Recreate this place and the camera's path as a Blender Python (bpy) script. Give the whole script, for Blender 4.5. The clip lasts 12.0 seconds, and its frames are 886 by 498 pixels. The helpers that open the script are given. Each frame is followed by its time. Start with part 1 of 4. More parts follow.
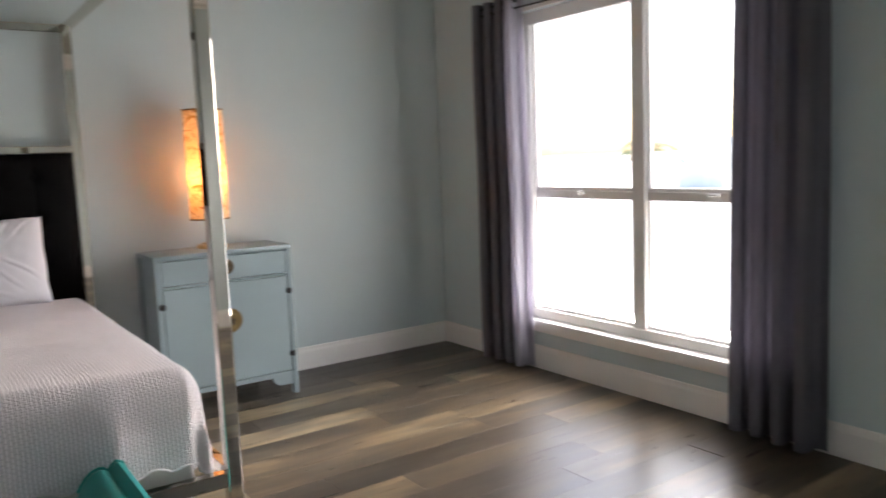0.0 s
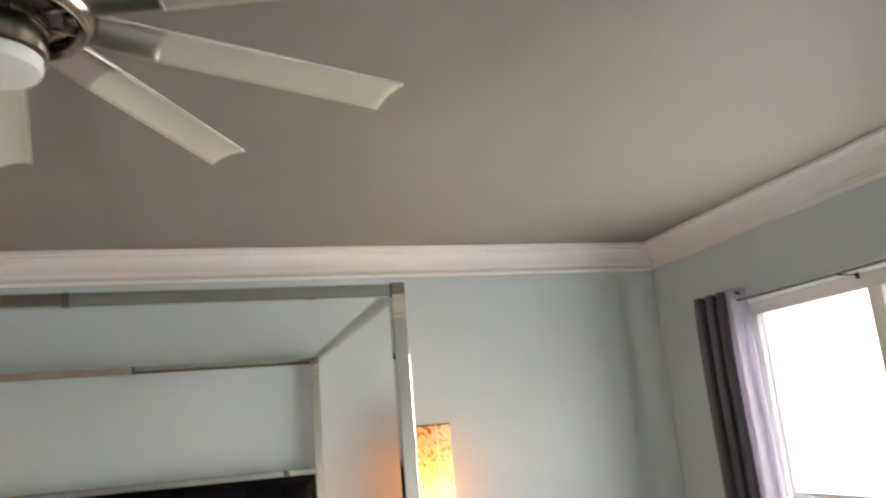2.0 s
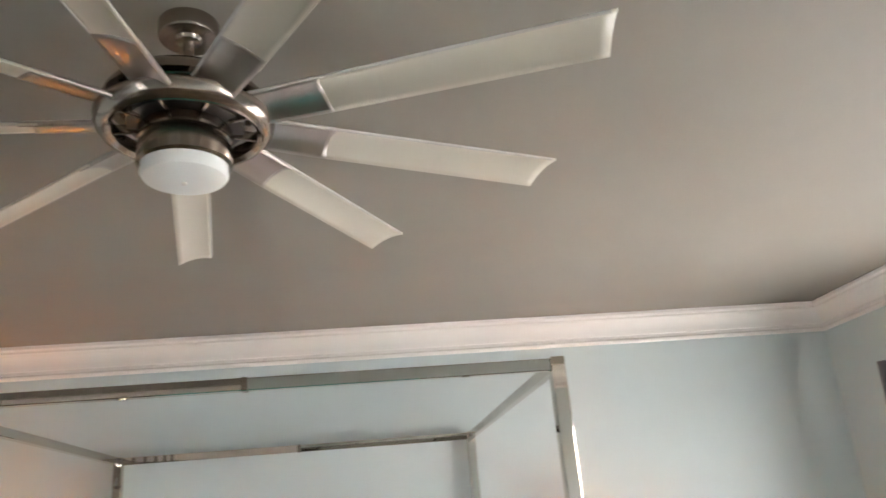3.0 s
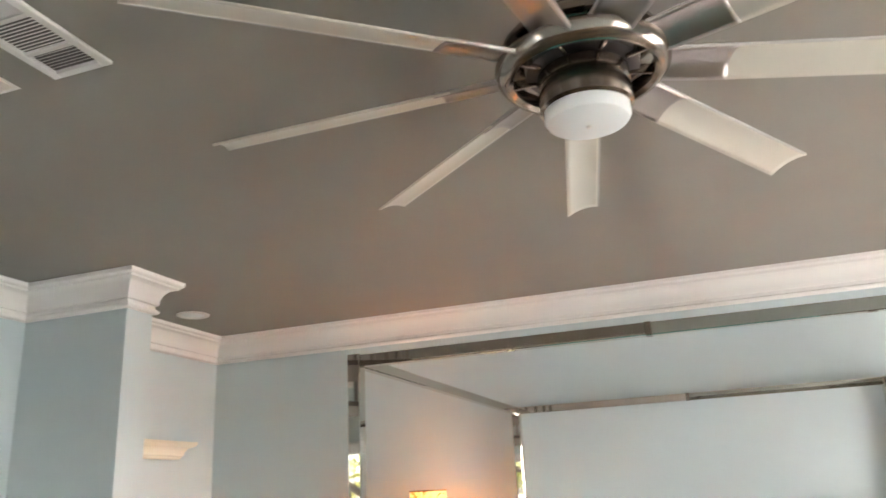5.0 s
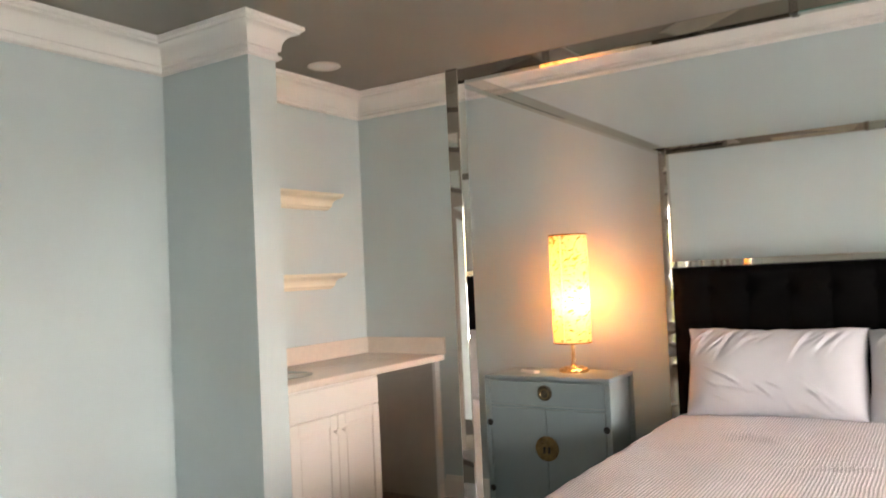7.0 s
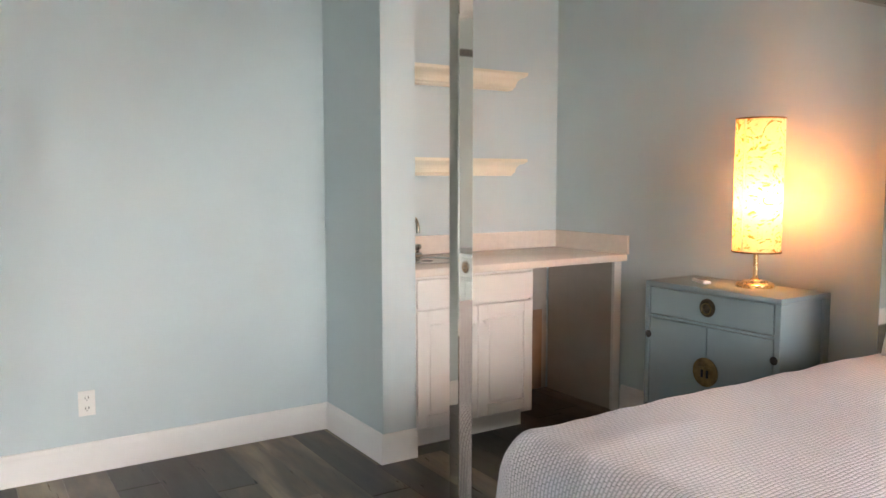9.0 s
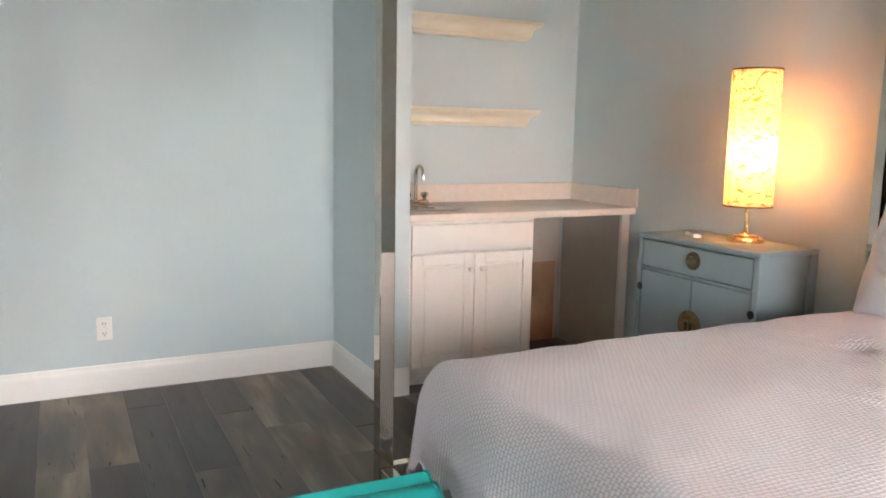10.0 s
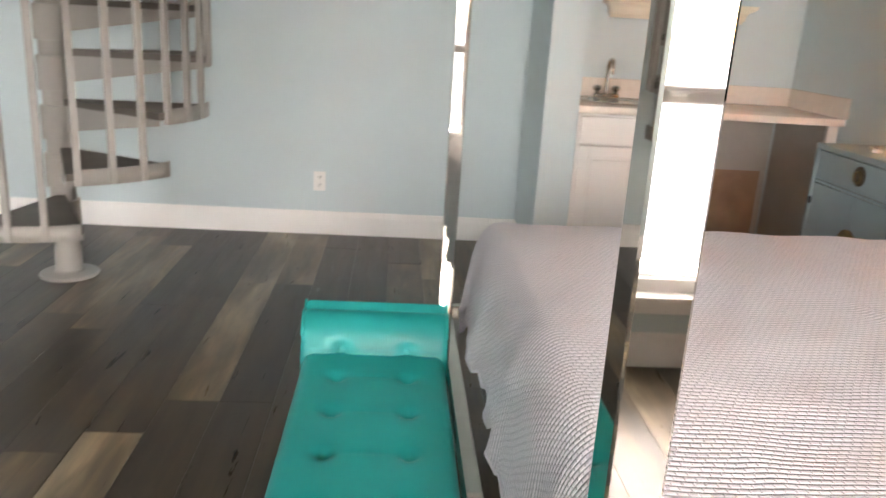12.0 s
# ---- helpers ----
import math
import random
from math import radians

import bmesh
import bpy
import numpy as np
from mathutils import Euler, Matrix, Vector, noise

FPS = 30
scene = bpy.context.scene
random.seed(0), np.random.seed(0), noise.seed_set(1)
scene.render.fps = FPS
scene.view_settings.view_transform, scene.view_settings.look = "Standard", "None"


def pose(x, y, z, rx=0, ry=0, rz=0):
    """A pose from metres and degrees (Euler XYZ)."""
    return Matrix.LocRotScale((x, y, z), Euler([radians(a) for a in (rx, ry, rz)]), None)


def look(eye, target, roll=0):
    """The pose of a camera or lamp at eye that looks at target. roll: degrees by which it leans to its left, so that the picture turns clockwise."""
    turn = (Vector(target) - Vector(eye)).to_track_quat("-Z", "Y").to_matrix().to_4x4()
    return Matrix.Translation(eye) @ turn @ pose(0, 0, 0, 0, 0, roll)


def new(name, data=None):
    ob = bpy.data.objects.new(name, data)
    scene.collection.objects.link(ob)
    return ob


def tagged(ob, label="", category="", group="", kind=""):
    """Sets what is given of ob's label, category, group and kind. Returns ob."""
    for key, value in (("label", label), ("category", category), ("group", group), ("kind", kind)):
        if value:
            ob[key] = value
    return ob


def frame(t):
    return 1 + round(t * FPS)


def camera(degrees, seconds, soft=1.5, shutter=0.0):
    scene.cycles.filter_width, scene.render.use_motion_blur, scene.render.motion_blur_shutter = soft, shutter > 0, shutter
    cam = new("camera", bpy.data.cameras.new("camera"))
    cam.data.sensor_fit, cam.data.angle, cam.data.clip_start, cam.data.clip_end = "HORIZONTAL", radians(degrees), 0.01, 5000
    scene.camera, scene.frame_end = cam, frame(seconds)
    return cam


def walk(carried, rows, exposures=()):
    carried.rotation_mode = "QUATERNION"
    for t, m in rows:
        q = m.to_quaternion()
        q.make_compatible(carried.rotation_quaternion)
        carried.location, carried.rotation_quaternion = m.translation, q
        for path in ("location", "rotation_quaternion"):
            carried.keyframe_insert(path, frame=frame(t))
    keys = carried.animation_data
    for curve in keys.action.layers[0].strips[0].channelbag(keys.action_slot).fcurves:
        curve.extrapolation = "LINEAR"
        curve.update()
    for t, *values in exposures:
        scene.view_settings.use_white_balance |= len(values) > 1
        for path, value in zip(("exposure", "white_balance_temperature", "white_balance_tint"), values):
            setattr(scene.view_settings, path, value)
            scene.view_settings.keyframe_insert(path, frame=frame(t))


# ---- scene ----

# ---------------------------------------------------------------- camera
cam = camera(59.7, 12.0, soft=1.5, shutter=0.4)
PATH = [
    (0, (0.207, -4.455, 1.304), (1.339, -2.823, 1.067), -2.3),
    (0.3, (0.299, -4.481, 1.339), (1.239, -2.728, 1.135), -1.0),
    (0.5, (0.336, -4.477, 1.383), (1.222, -2.692, 1.213), -0.3),
    (1, (0.402, -4.528, 1.473), (1.227, -2.706, 1.469), -1.2),
    (1.5, (0.386, -4.521, 1.519), (1.128, -2.679, 1.756), -3.8),
    (2, (0.384, -4.543, 1.579), (0.97, -2.686, 2.033), -5.0),
    (2.5, (0.367, -4.551, 1.596), (0.77, -2.684, 2.192), -5.2),
    (3, (0.338, -4.543, 1.601), (0.574, -2.668, 2.255), -5.0),
    (3.5, (0.291, -4.52, 1.604), (0.294, -2.627, 2.25), -4.5),
    (5.5, (0.169, -4.499, 1.567), (-0.599, -2.731, 2.097), -1.9),
    (6, (0.199, -4.459, 1.512), (-0.666, -2.687, 1.843), -1.4),
    (6.5, (0.225, -4.369, 1.464), (-0.71, -2.608, 1.622), -1.9),
    (7, (0.268, -4.177, 1.42), (-0.818, -2.499, 1.487), -2.6),
    (7.5, (0.395, -3.966, 1.386), (-0.907, -2.449, 1.318), -2.1),
    (9.5, (0.819, -3.087, 1.323), (-0.918, -2.12, 1.103), 0.6),
    (10, (0.996, -2.957, 1.303), (-0.774, -2.074, 1.012), 1.0),
    (10.5, (1.18, -2.832, 1.312), (-0.592, -1.992, 0.924), 1.5),
    (11, (1.252, -2.605, 1.311), (-0.617, -2.038, 0.879), 2.0),
    (11.5, (1.341, -2.483, 1.29), (-0.578, -2.164, 0.828), 2.0),
    (11.6, (1.388, -2.459, 1.289), (-0.532, -2.168, 0.81), 2.2),
    (11.7, (1.426, -2.429, 1.278), (-0.495, -2.169, 0.784), 2.4),
    (11.8, (1.457, -2.405, 1.271), (-0.462, -2.172, 0.759), 2.8),
    (11.9, (1.482, -2.368, 1.279), (-0.434, -2.181, 0.739), 3.1),
    (12, (1.483, -2.347, 1.275), (-0.432, -2.213, 0.713), 3.5),
]
EXPOSURES = [(0.0, 2.15, 6410), (1.0, 2.34, 6410), (1.5, 2.52, 6680), (2.0, 2.77, 6580), (2.5, 3.21, 6480), (3.5, 3.23, 6430), (5.5, 3.52, 6530), (6.0, 3.35, 6860), (6.5, 3.27, 6860), (7.5, 3.19, 6710), (9.5, 3.15, 6310), (10.5, 3.11, 6310), (12.0, 2.98, 6470)]
walk(cam, [(t, look(eye, target, roll)) for t, eye, target, roll in PATH],
     exposures=[(t, stops, kelvin, 14) for t, stops, kelvin in EXPOSURES])

# ---------------------------------------------------------------- room numbers
XE, XW = 3.30, -3.09            # window wall, stair wall
YN, YS = 0.0, -6.0              # headboard wall, wall behind
HC = 2.69                       # ceiling
WX, WY0, WY1 = -2.455, -1.60, -1.42   # wing wall beside the wet bar
WIN_Y0, WIN_Y1, WIN_Z0, WIN_Z1 = -2.66, -0.86, 0.27, 2.13
WIN2_Y0, WIN2_Y1, WIN2_Z0 = -5.75, -4.4, 0.7
BX, BY = 0.99, -2.18            # bed frame half width and foot
FAN = (0.0, -3.03)

# ---------------------------------------------------------------- light
world = bpy.data.worlds.new("sky")
scene.world = world
world.use_nodes = True
wn = world.node_tree.nodes
sky = wn.new("ShaderNodeTexSky")
sky.sky_type, sky.sun_disc = "NISHITA", False
sky.sun_elevation, sky.sun_rotation = radians(32), radians(88)
sky.air_density, sky.dust_density = 1.0, 2.5
world.node_tree.links.new(sky.outputs[0], wn["Background"].inputs[0])
wn["Background"].inputs[1].default_value = 0.15

sun = new("sun", bpy.data.lights.new("sun", "SUN"))
sun.data.energy, sun.data.angle, sun.data.color = 2.5, radians(72), (1.0, 0.97, 0.94)
sun.matrix_world = look((20, 0.7, 12.7), (0, 0, 0))

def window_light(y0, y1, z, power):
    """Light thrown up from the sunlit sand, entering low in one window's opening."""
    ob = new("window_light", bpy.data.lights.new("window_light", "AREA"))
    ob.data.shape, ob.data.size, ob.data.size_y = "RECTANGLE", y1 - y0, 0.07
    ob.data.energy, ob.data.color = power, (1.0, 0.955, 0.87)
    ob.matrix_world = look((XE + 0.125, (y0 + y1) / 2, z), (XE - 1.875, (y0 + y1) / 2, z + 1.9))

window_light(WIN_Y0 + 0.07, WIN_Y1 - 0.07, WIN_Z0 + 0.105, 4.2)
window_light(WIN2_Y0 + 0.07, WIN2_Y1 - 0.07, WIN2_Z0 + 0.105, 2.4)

def bulb(name, place, power):
    ob = new(name, bpy.data.lights.new(name, "POINT"))
    ob.data.energy, ob.data.color, ob.data.shadow_soft_size = power, (1.0, 0.38, 0.095), 0.05
    ob.location = place

LAMPS = {"left": (-1.475, -0.21), "right": (1.59, -0.21)}
bulb("lamp_bulb", (LAMPS["left"][0] + 0.04, LAMPS["left"][1] - 0.01, 1.25), 1.7)
bulb("lamp_bulb", (LAMPS["left"][0], LAMPS["left"][1], 1.50), 0.24)
bulb("lamp_bulb", (LAMPS["right"][0], LAMPS["right"][1], 1.50), 0.07)
bulb("lamp_bulb", (LAMPS["right"][0], LAMPS["right"][1] - 0.015, 1.25), 0.85)

# ---------------------------------------------------------------- materials
def mat(name, color, rough=0.5, metal=0.0, spec=0.5):
    m = bpy.data.materials.new(name)
    m.use_nodes = True
    b = m.node_tree.nodes["Principled BSDF"]
    b.inputs["Base Color"].default_value = (*color, 1)
    b.inputs["Roughness"].default_value = rough
    b.inputs["Metallic"].default_value = metal
    b.inputs["Specular IOR Level"].default_value = spec
    return m

def node(m, kind, **values):
    n = m.node_tree.nodes.new(kind)
    for k, v in values.items():
        n.inputs[k.replace("_", " ")].default_value = v
    return n

def link(m, a, b):
    m.node_tree.links.new(a, b)

def bsdf(m):
    return m.node_tree.nodes["Principled BSDF"]

def coords(m, kind="Object"):
    return m.node_tree.nodes.new("ShaderNodeTexCoord").outputs[kind]

def ramp(m, fac, stops):
    r = m.node_tree.nodes.new("ShaderNodeValToRGB")
    el = r.color_ramp.elements
    while len(el) < len(stops):
        el.new(0.5)
    for e, (p, c) in zip(el, stops):
        e.position, e.color = p, (*c, 1)
    link(m, fac, r.inputs[0])
    return r.outputs[0]

def mottle(m, color, amount=0.06, scale=1.6, fine=60, bump=0.08, distance=0.002, rough=None):
    """Soft large patches in the colour, fine grain in the relief and the gloss."""
    co = coords(m)
    big = node(m, "ShaderNodeTexNoise", Scale=scale, Detail=5.0, Roughness=0.6)
    small = node(m, "ShaderNodeTexNoise", Scale=fine, Detail=4.0)
    link(m, co, big.inputs["Vector"]), link(m, co, small.inputs["Vector"])
    lo = tuple(c * (1 - amount) for c in color)
    hi = tuple(min(1, c * (1 + amount)) for c in color)
    link(m, ramp(m, big.outputs[0], [(0.3, lo), (0.7, hi)]), bsdf(m).inputs["Base Color"])
    bp = node(m, "ShaderNodeBump", Strength=bump, Distance=distance)
    link(m, small.outputs[0], bp.inputs["Height"])
    link(m, bp.outputs[0], bsdf(m).inputs["Normal"])
    if rough:
        mr = node(m, "ShaderNodeMapRange", From_Min=0.3, From_Max=0.7, To_Min=rough[0], To_Max=rough[1])
        link(m, small.outputs[0], mr.inputs[0])
        link(m, mr.outputs[0], bsdf(m).inputs["Roughness"])
    return m

def paint(name, color, rough=0.55, amount=0.03, bump=0.12, fine=220):
    return mottle(mat(name, color, rough), color, amount, 1.3, fine, bump, 0.0008, (rough - 0.06, rough + 0.06))

WALL = paint("wall paint pale blue", (0.58, 0.668, 0.682), 0.6)
CEIL = paint("ceiling paint taupe", (0.305, 0.287, 0.25), 0.6)
WHITE = paint("white trim paint", (0.86, 0.845, 0.82), 0.4, 0.02)
CABINET_WHITE = paint("cabinet paint white", (0.80, 0.77, 0.73), 0.35, 0.02)
CREAM = paint("shelf paint cream", (0.84, 0.78, 0.64), 0.45, 0.03)
NSTAND = paint("cabinet paint grey blue", (0.25, 0.318, 0.338), 0.38, 0.05)
SHAFT = paint("stairwell paint cream", (0.74, 0.62, 0.50), 0.6)
STAIR = paint("stair paint warm grey", (0.325, 0.303, 0.275), 0.45, 0.04)
TREAD = mottle(mat("stair tread brown", (0.10, 0.085, 0.07), 0.5), (0.10, 0.085, 0.07), 0.2, 6, 90, 0.1)
PLASTIC = mat("white plastic", (0.82, 0.81, 0.78), 0.35)
DUCT = mat("duct grey", (0.16, 0.155, 0.15), 0.6)
DARK = mat("dark slot", (0.015, 0.015, 0.015), 0.6)
BRASS = mottle(mat("aged brass", (0.22, 0.155, 0.07), 0.42, 1.0), (0.22, 0.155, 0.07), 0.4, 25, 160, 0.2, 0.001, (0.3, 0.55))
BRONZE = mottle(mat("dark bronze", (0.11, 0.085, 0.06), 0.45, 0.9), (0.11, 0.085, 0.06), 0.4, 40, 160, 0.2, 0.001, (0.35, 0.55))
IRON = mottle(mat("dark iron", (0.035, 0.033, 0.032), 0.45, 0.7), (0.035, 0.033, 0.032), 0.3, 30, 150, 0.2)
CHROME = mottle(mat("chrome", (0.58, 0.54, 0.48), 0.05, 1.0), (0.58, 0.54, 0.48), 0.03, 3, 30, 0.0, 0.001, (0.012, 0.035))
NICKEL = mottle(mat("brushed nickel", (0.36, 0.31, 0.265), 0.16, 1.0), (0.36, 0.31, 0.265), 0.03, 2, 8, 0.0, 0.0005, (0.15, 0.20))
BLADE = mottle(mat("fan blade satin", (0.62, 0.59, 0.51), 0.3), (0.62, 0.59, 0.51), 0.03, 3, 40, 0.01, 0.0005)
# Window glint along the fan blade edges is put into this pale colour.
GLINT_EDGE = mat("satin edge pale as glint", (0.86, 0.84, 0.80), 0.22, 0.35)
FROST = mat("frosted lens", (0.86, 0.90, 0.90), 0.35)
DRYWALL = mottle(mat("bare drywall patch", (0.37, 0.235, 0.15), 0.8), (0.37, 0.235, 0.15), 0.18, 5, 60, 0.2)
BRACKET_BLACK = mat("black metal", (0.02, 0.02, 0.022), 0.4, 0.6)
SINKMAT = mat("sink steel", (0.55, 0.54, 0.52), 0.25, 1.0)

COUNTER = mat("counter laminate", (0.78, 0.70, 0.62), 0.22)
mottle(COUNTER, (0.78, 0.70, 0.62), 0.04, 30, 200, 0.02, 0.0005, (0.16, 0.28))

VINYL = mat("teal vinyl", (0.012, 0.33, 0.31), 0.3)
mottle(VINYL, (0.012, 0.33, 0.31), 0.06, 4, 380, 0.18, 0.0006, (0.36, 0.48))
BLACKCLOTH = mottle(mat("black velvet", (0.003, 0.0028, 0.003), 0.85), (0.003, 0.0028, 0.003), 0.25, 9, 420, 0.3, 0.001)
bsdf(BLACKCLOTH).inputs["Specular IOR Level"].default_value = 0.12
LINEN = mottle(mat("white pillow cotton", (0.66, 0.652, 0.70), 0.8), (0.66, 0.652, 0.70), 0.02, 4, 500, 0.15, 0.0006)
bsdf(LINEN).inputs["Sheen Weight"].default_value = 0.2
SHEET = mottle(mat("white bed linen", (0.62, 0.61, 0.62), 0.85), (0.62, 0.61, 0.62), 0.04, 4, 300, 0.15, 0.0006)
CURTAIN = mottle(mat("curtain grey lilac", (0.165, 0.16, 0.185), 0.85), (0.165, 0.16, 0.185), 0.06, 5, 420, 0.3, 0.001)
def let_through(m, color, share):
    nt = m.node_tree
    tr = nt.nodes.new("ShaderNodeBsdfTranslucent")
    tr.inputs[0].default_value = (*color, 1)
    mixs = nt.nodes.new("ShaderNodeMixShader")
    mixs.inputs[0].default_value = share
    link(m, bsdf(m).outputs[0], mixs.inputs[1]), link(m, tr.outputs[0], mixs.inputs[2])
    link(m, mixs.outputs[0], nt.nodes["Material Output"].inputs[0])

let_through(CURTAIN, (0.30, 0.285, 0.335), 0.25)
# Paler lining: window light on the curtain edge is put into its colour.
LIT_LINING = mottle(mat("curtain lining lilac in window light", (0.50, 0.485, 0.55), 0.85), (0.50, 0.485, 0.55), 0.04, 5, 420, 0.2, 0.001)

let_through(LIT_LINING, (0.56, 0.54, 0.61), 0.42)

def waffle_material():
    """Rows of short raised floats along the bed, as in a heavy cotton weave."""
    m = mat("white waffle coverlet", (0.60, 0.575, 0.61), 0.85)
    bsdf(m).inputs["Sheen Weight"].default_value = 0.2
    swap = m.node_tree.nodes.new("ShaderNodeMapping")
    swap.inputs["Rotation"].default_value = (0, 0, math.pi / 2)
    wobble = node(m, "ShaderNodeTexNoise", Scale=9.0, Detail=2.0)
    uv = coords(m, "UV")
    link(m, uv, wobble.inputs["Vector"])
    bend = m.node_tree.nodes.new("ShaderNodeVectorMath")
    bend.operation = "MULTIPLY_ADD"
    bend.inputs[1].default_value = (0.009, 0.012, 0.0)
    link(m, wobble.outputs["Color"], bend.inputs[0]), link(m, uv, bend.inputs[2])
    link(m, bend.outputs[0], swap.inputs[0])
    tex = []
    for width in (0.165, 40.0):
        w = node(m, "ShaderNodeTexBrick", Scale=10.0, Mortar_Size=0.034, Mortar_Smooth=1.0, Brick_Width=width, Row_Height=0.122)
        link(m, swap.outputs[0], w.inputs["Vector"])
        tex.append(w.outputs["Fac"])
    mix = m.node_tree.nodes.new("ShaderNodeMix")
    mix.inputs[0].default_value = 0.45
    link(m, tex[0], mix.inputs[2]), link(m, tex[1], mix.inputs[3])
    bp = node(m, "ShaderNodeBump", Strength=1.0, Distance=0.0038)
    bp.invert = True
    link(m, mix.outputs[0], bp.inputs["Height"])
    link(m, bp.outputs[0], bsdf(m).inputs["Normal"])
    # Groove shade is also put into the colour, darker between the floats.
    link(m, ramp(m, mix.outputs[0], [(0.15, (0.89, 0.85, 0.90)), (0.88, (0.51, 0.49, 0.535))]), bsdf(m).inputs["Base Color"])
    return m

WAFFLE = waffle_material()

def plank_material():
    m = mat("wood look plank", (0.12, 0.1, 0.08), 0.4, 0.0, 0.48)
    info = m.node_tree.nodes.new("ShaderNodeObjectInfo")
    co = coords(m)
    shift = m.node_tree.nodes.new("ShaderNodeVectorMath")
    shift.operation = "ADD"
    mul = m.node_tree.nodes.new("ShaderNodeMath")
    mul.operation = "MULTIPLY"
    mul.inputs[1].default_value = 37.0
    link(m, info.outputs["Random"], mul.inputs[0])
    link(m, co, shift.inputs[0]), link(m, mul.outputs[0], shift.inputs[1])
    mp = m.node_tree.nodes.new("ShaderNodeMapping")
    mp.inputs["Scale"].default_value = (1.3, 14.0, 1.0)
    link(m, shift.outputs[0], mp.inputs[0])
    grain = node(m, "ShaderNodeTexNoise", Scale=2.2, Detail=8.0, Roughness=0.65, Distortion=0.6)
    link(m, mp.outputs[0], grain.inputs["Vector"])
    mpb = m.node_tree.nodes.new("ShaderNodeMapping")
    mpb.inputs["Scale"].default_value = (0.9, 6.0, 1.0)
    link(m, shift.outputs[0], mpb.inputs[0])
    blotch = node(m, "ShaderNodeTexNoise", Scale=2.4, Detail=4.0, Roughness=0.55, Distortion=0.4)
    link(m, mpb.outputs[0], blotch.inputs["Vector"])
    slow = m.node_tree.nodes.new("ShaderNodeMapping")
    slow.inputs["Scale"].default_value = (1.0, 4.0, 1.0)
    link(m, shift.outputs[0], slow.inputs[0])
    drift = node(m, "ShaderNodeTexNoise", Scale=1.5, Detail=3.0, Roughness=0.5, Distortion=0.3)
    link(m, slow.outputs[0], drift.inputs["Vector"])
    spread = node(m, "ShaderNodeMapRange", From_Min=0.32, From_Max=0.68, To_Min=-0.26, To_Max=0.26)
    link(m, drift.outputs[0], spread.inputs[0])
    pick = m.node_tree.nodes.new("ShaderNodeMath")
    pick.operation = "ADD"
    pick.use_clamp = True
    link(m, info.outputs["Random"], pick.inputs[0]), link(m, spread.outputs[0], pick.inputs[1])
    tone = ramp(m, pick.outputs[0], [(0.0, (0.035, 0.027, 0.019)), (0.32, (0.050, 0.040, 0.029)), (0.56, (0.077, 0.058, 0.038)),
                                     (0.78, (0.122, 0.095, 0.060)), (1.0, (0.225, 0.183, 0.120))])
    g = ramp(m, grain.outputs[0], [(0.2, (0.74, 0.75, 0.77)), (0.5, (0.98, 0.98, 0.98)), (0.75, (1.24, 1.20, 1.15))])
    mixa = m.node_tree.nodes.new("ShaderNodeMix")
    mixa.data_type, mixa.blend_type = "RGBA", "MULTIPLY"
    mixa.inputs[0].default_value = 1.0
    link(m, tone, mixa.inputs[6]), link(m, g, mixa.inputs[7])
    mixb = m.node_tree.nodes.new("ShaderNodeMix")
    mixb.data_type, mixb.blend_type = "RGBA", "MULTIPLY"
    mixb.inputs[0].default_value = 0.8
    link(m, mixa.outputs[2], mixb.inputs[6])
    link(m, ramp(m, blotch.outputs[0], [(0.32, (0.62, 0.65, 0.70)), (0.68, (1.32, 1.24, 1.10))]), mixb.inputs[7])
    link(m, mixb.outputs[2], bsdf(m).inputs["Base Color"])
    mr = node(m, "ShaderNodeMapRange", From_Min=0.3, From_Max=0.7, To_Min=0.26, To_Max=0.38)
    link(m, grain.outputs[0], mr.inputs[0]), link(m, mr.outputs[0], bsdf(m).inputs["Roughness"])
    bp = node(m, "ShaderNodeBump", Strength=0.06, Distance=0.0006)
    link(m, grain.outputs[0], bp.inputs["Height"]), link(m, bp.outputs[0], bsdf(m).inputs["Normal"])
    return m

PLANK = plank_material()
SUBFLOOR = mat("floor gap dark", (0.03, 0.026, 0.022), 0.8)

def shade_material():
    m = mat("gilded paper shade", (0.9, 0.75, 0.5), 0.6)
    nt = m.node_tree
    co = coords(m)
    mp = nt.nodes.new("ShaderNodeMapping")
    mp.inputs["Scale"].default_value = (7.0, 7.0, 10.0)
    link(m, co, mp.inputs[0])
    n = node(m, "ShaderNodeTexNoise", Scale=1.6, Detail=6.0, Roughness=0.6, Distortion=2.2)
    link(m, mp.outputs[0], n.inputs["Vector"])
    pattern = ramp(m, n.outputs[0], [(0.39, (0.46, 0.26, 0.08)), (0.45, (0.92, 0.76, 0.52)), (0.57, (0.95, 0.82, 0.60)), (0.64, (0.55, 0.32, 0.10))])
    tr = nt.nodes.new("ShaderNodeBsdfTranslucent")
    df = nt.nodes.new("ShaderNodeBsdfDiffuse")
    link(m, pattern, tr.inputs[0]), link(m, pattern, df.inputs[0])
    mixs = nt.nodes.new("ShaderNodeMixShader")
    mixs.inputs[0].default_value = 0.38
    link(m, tr.outputs[0], mixs.inputs[1]), link(m, df.outputs[0], mixs.inputs[2])
    link(m, mixs.outputs[0], nt.nodes["Material Output"].inputs[0])
    return m

SHADE = shade_material()
SEAM = mat("clear seam strip", (0.95, 0.90, 0.80), 0.5)
let_through(SEAM, (1.0, 0.97, 0.92), 0.9)

def glass_material():
    m = mat("window glass", (1, 1, 1), 0.0)
    bsdf(m).inputs["Transmission Weight"].default_value = 1.0
    bsdf(m).inputs["IOR"].default_value = 1.45
    return m

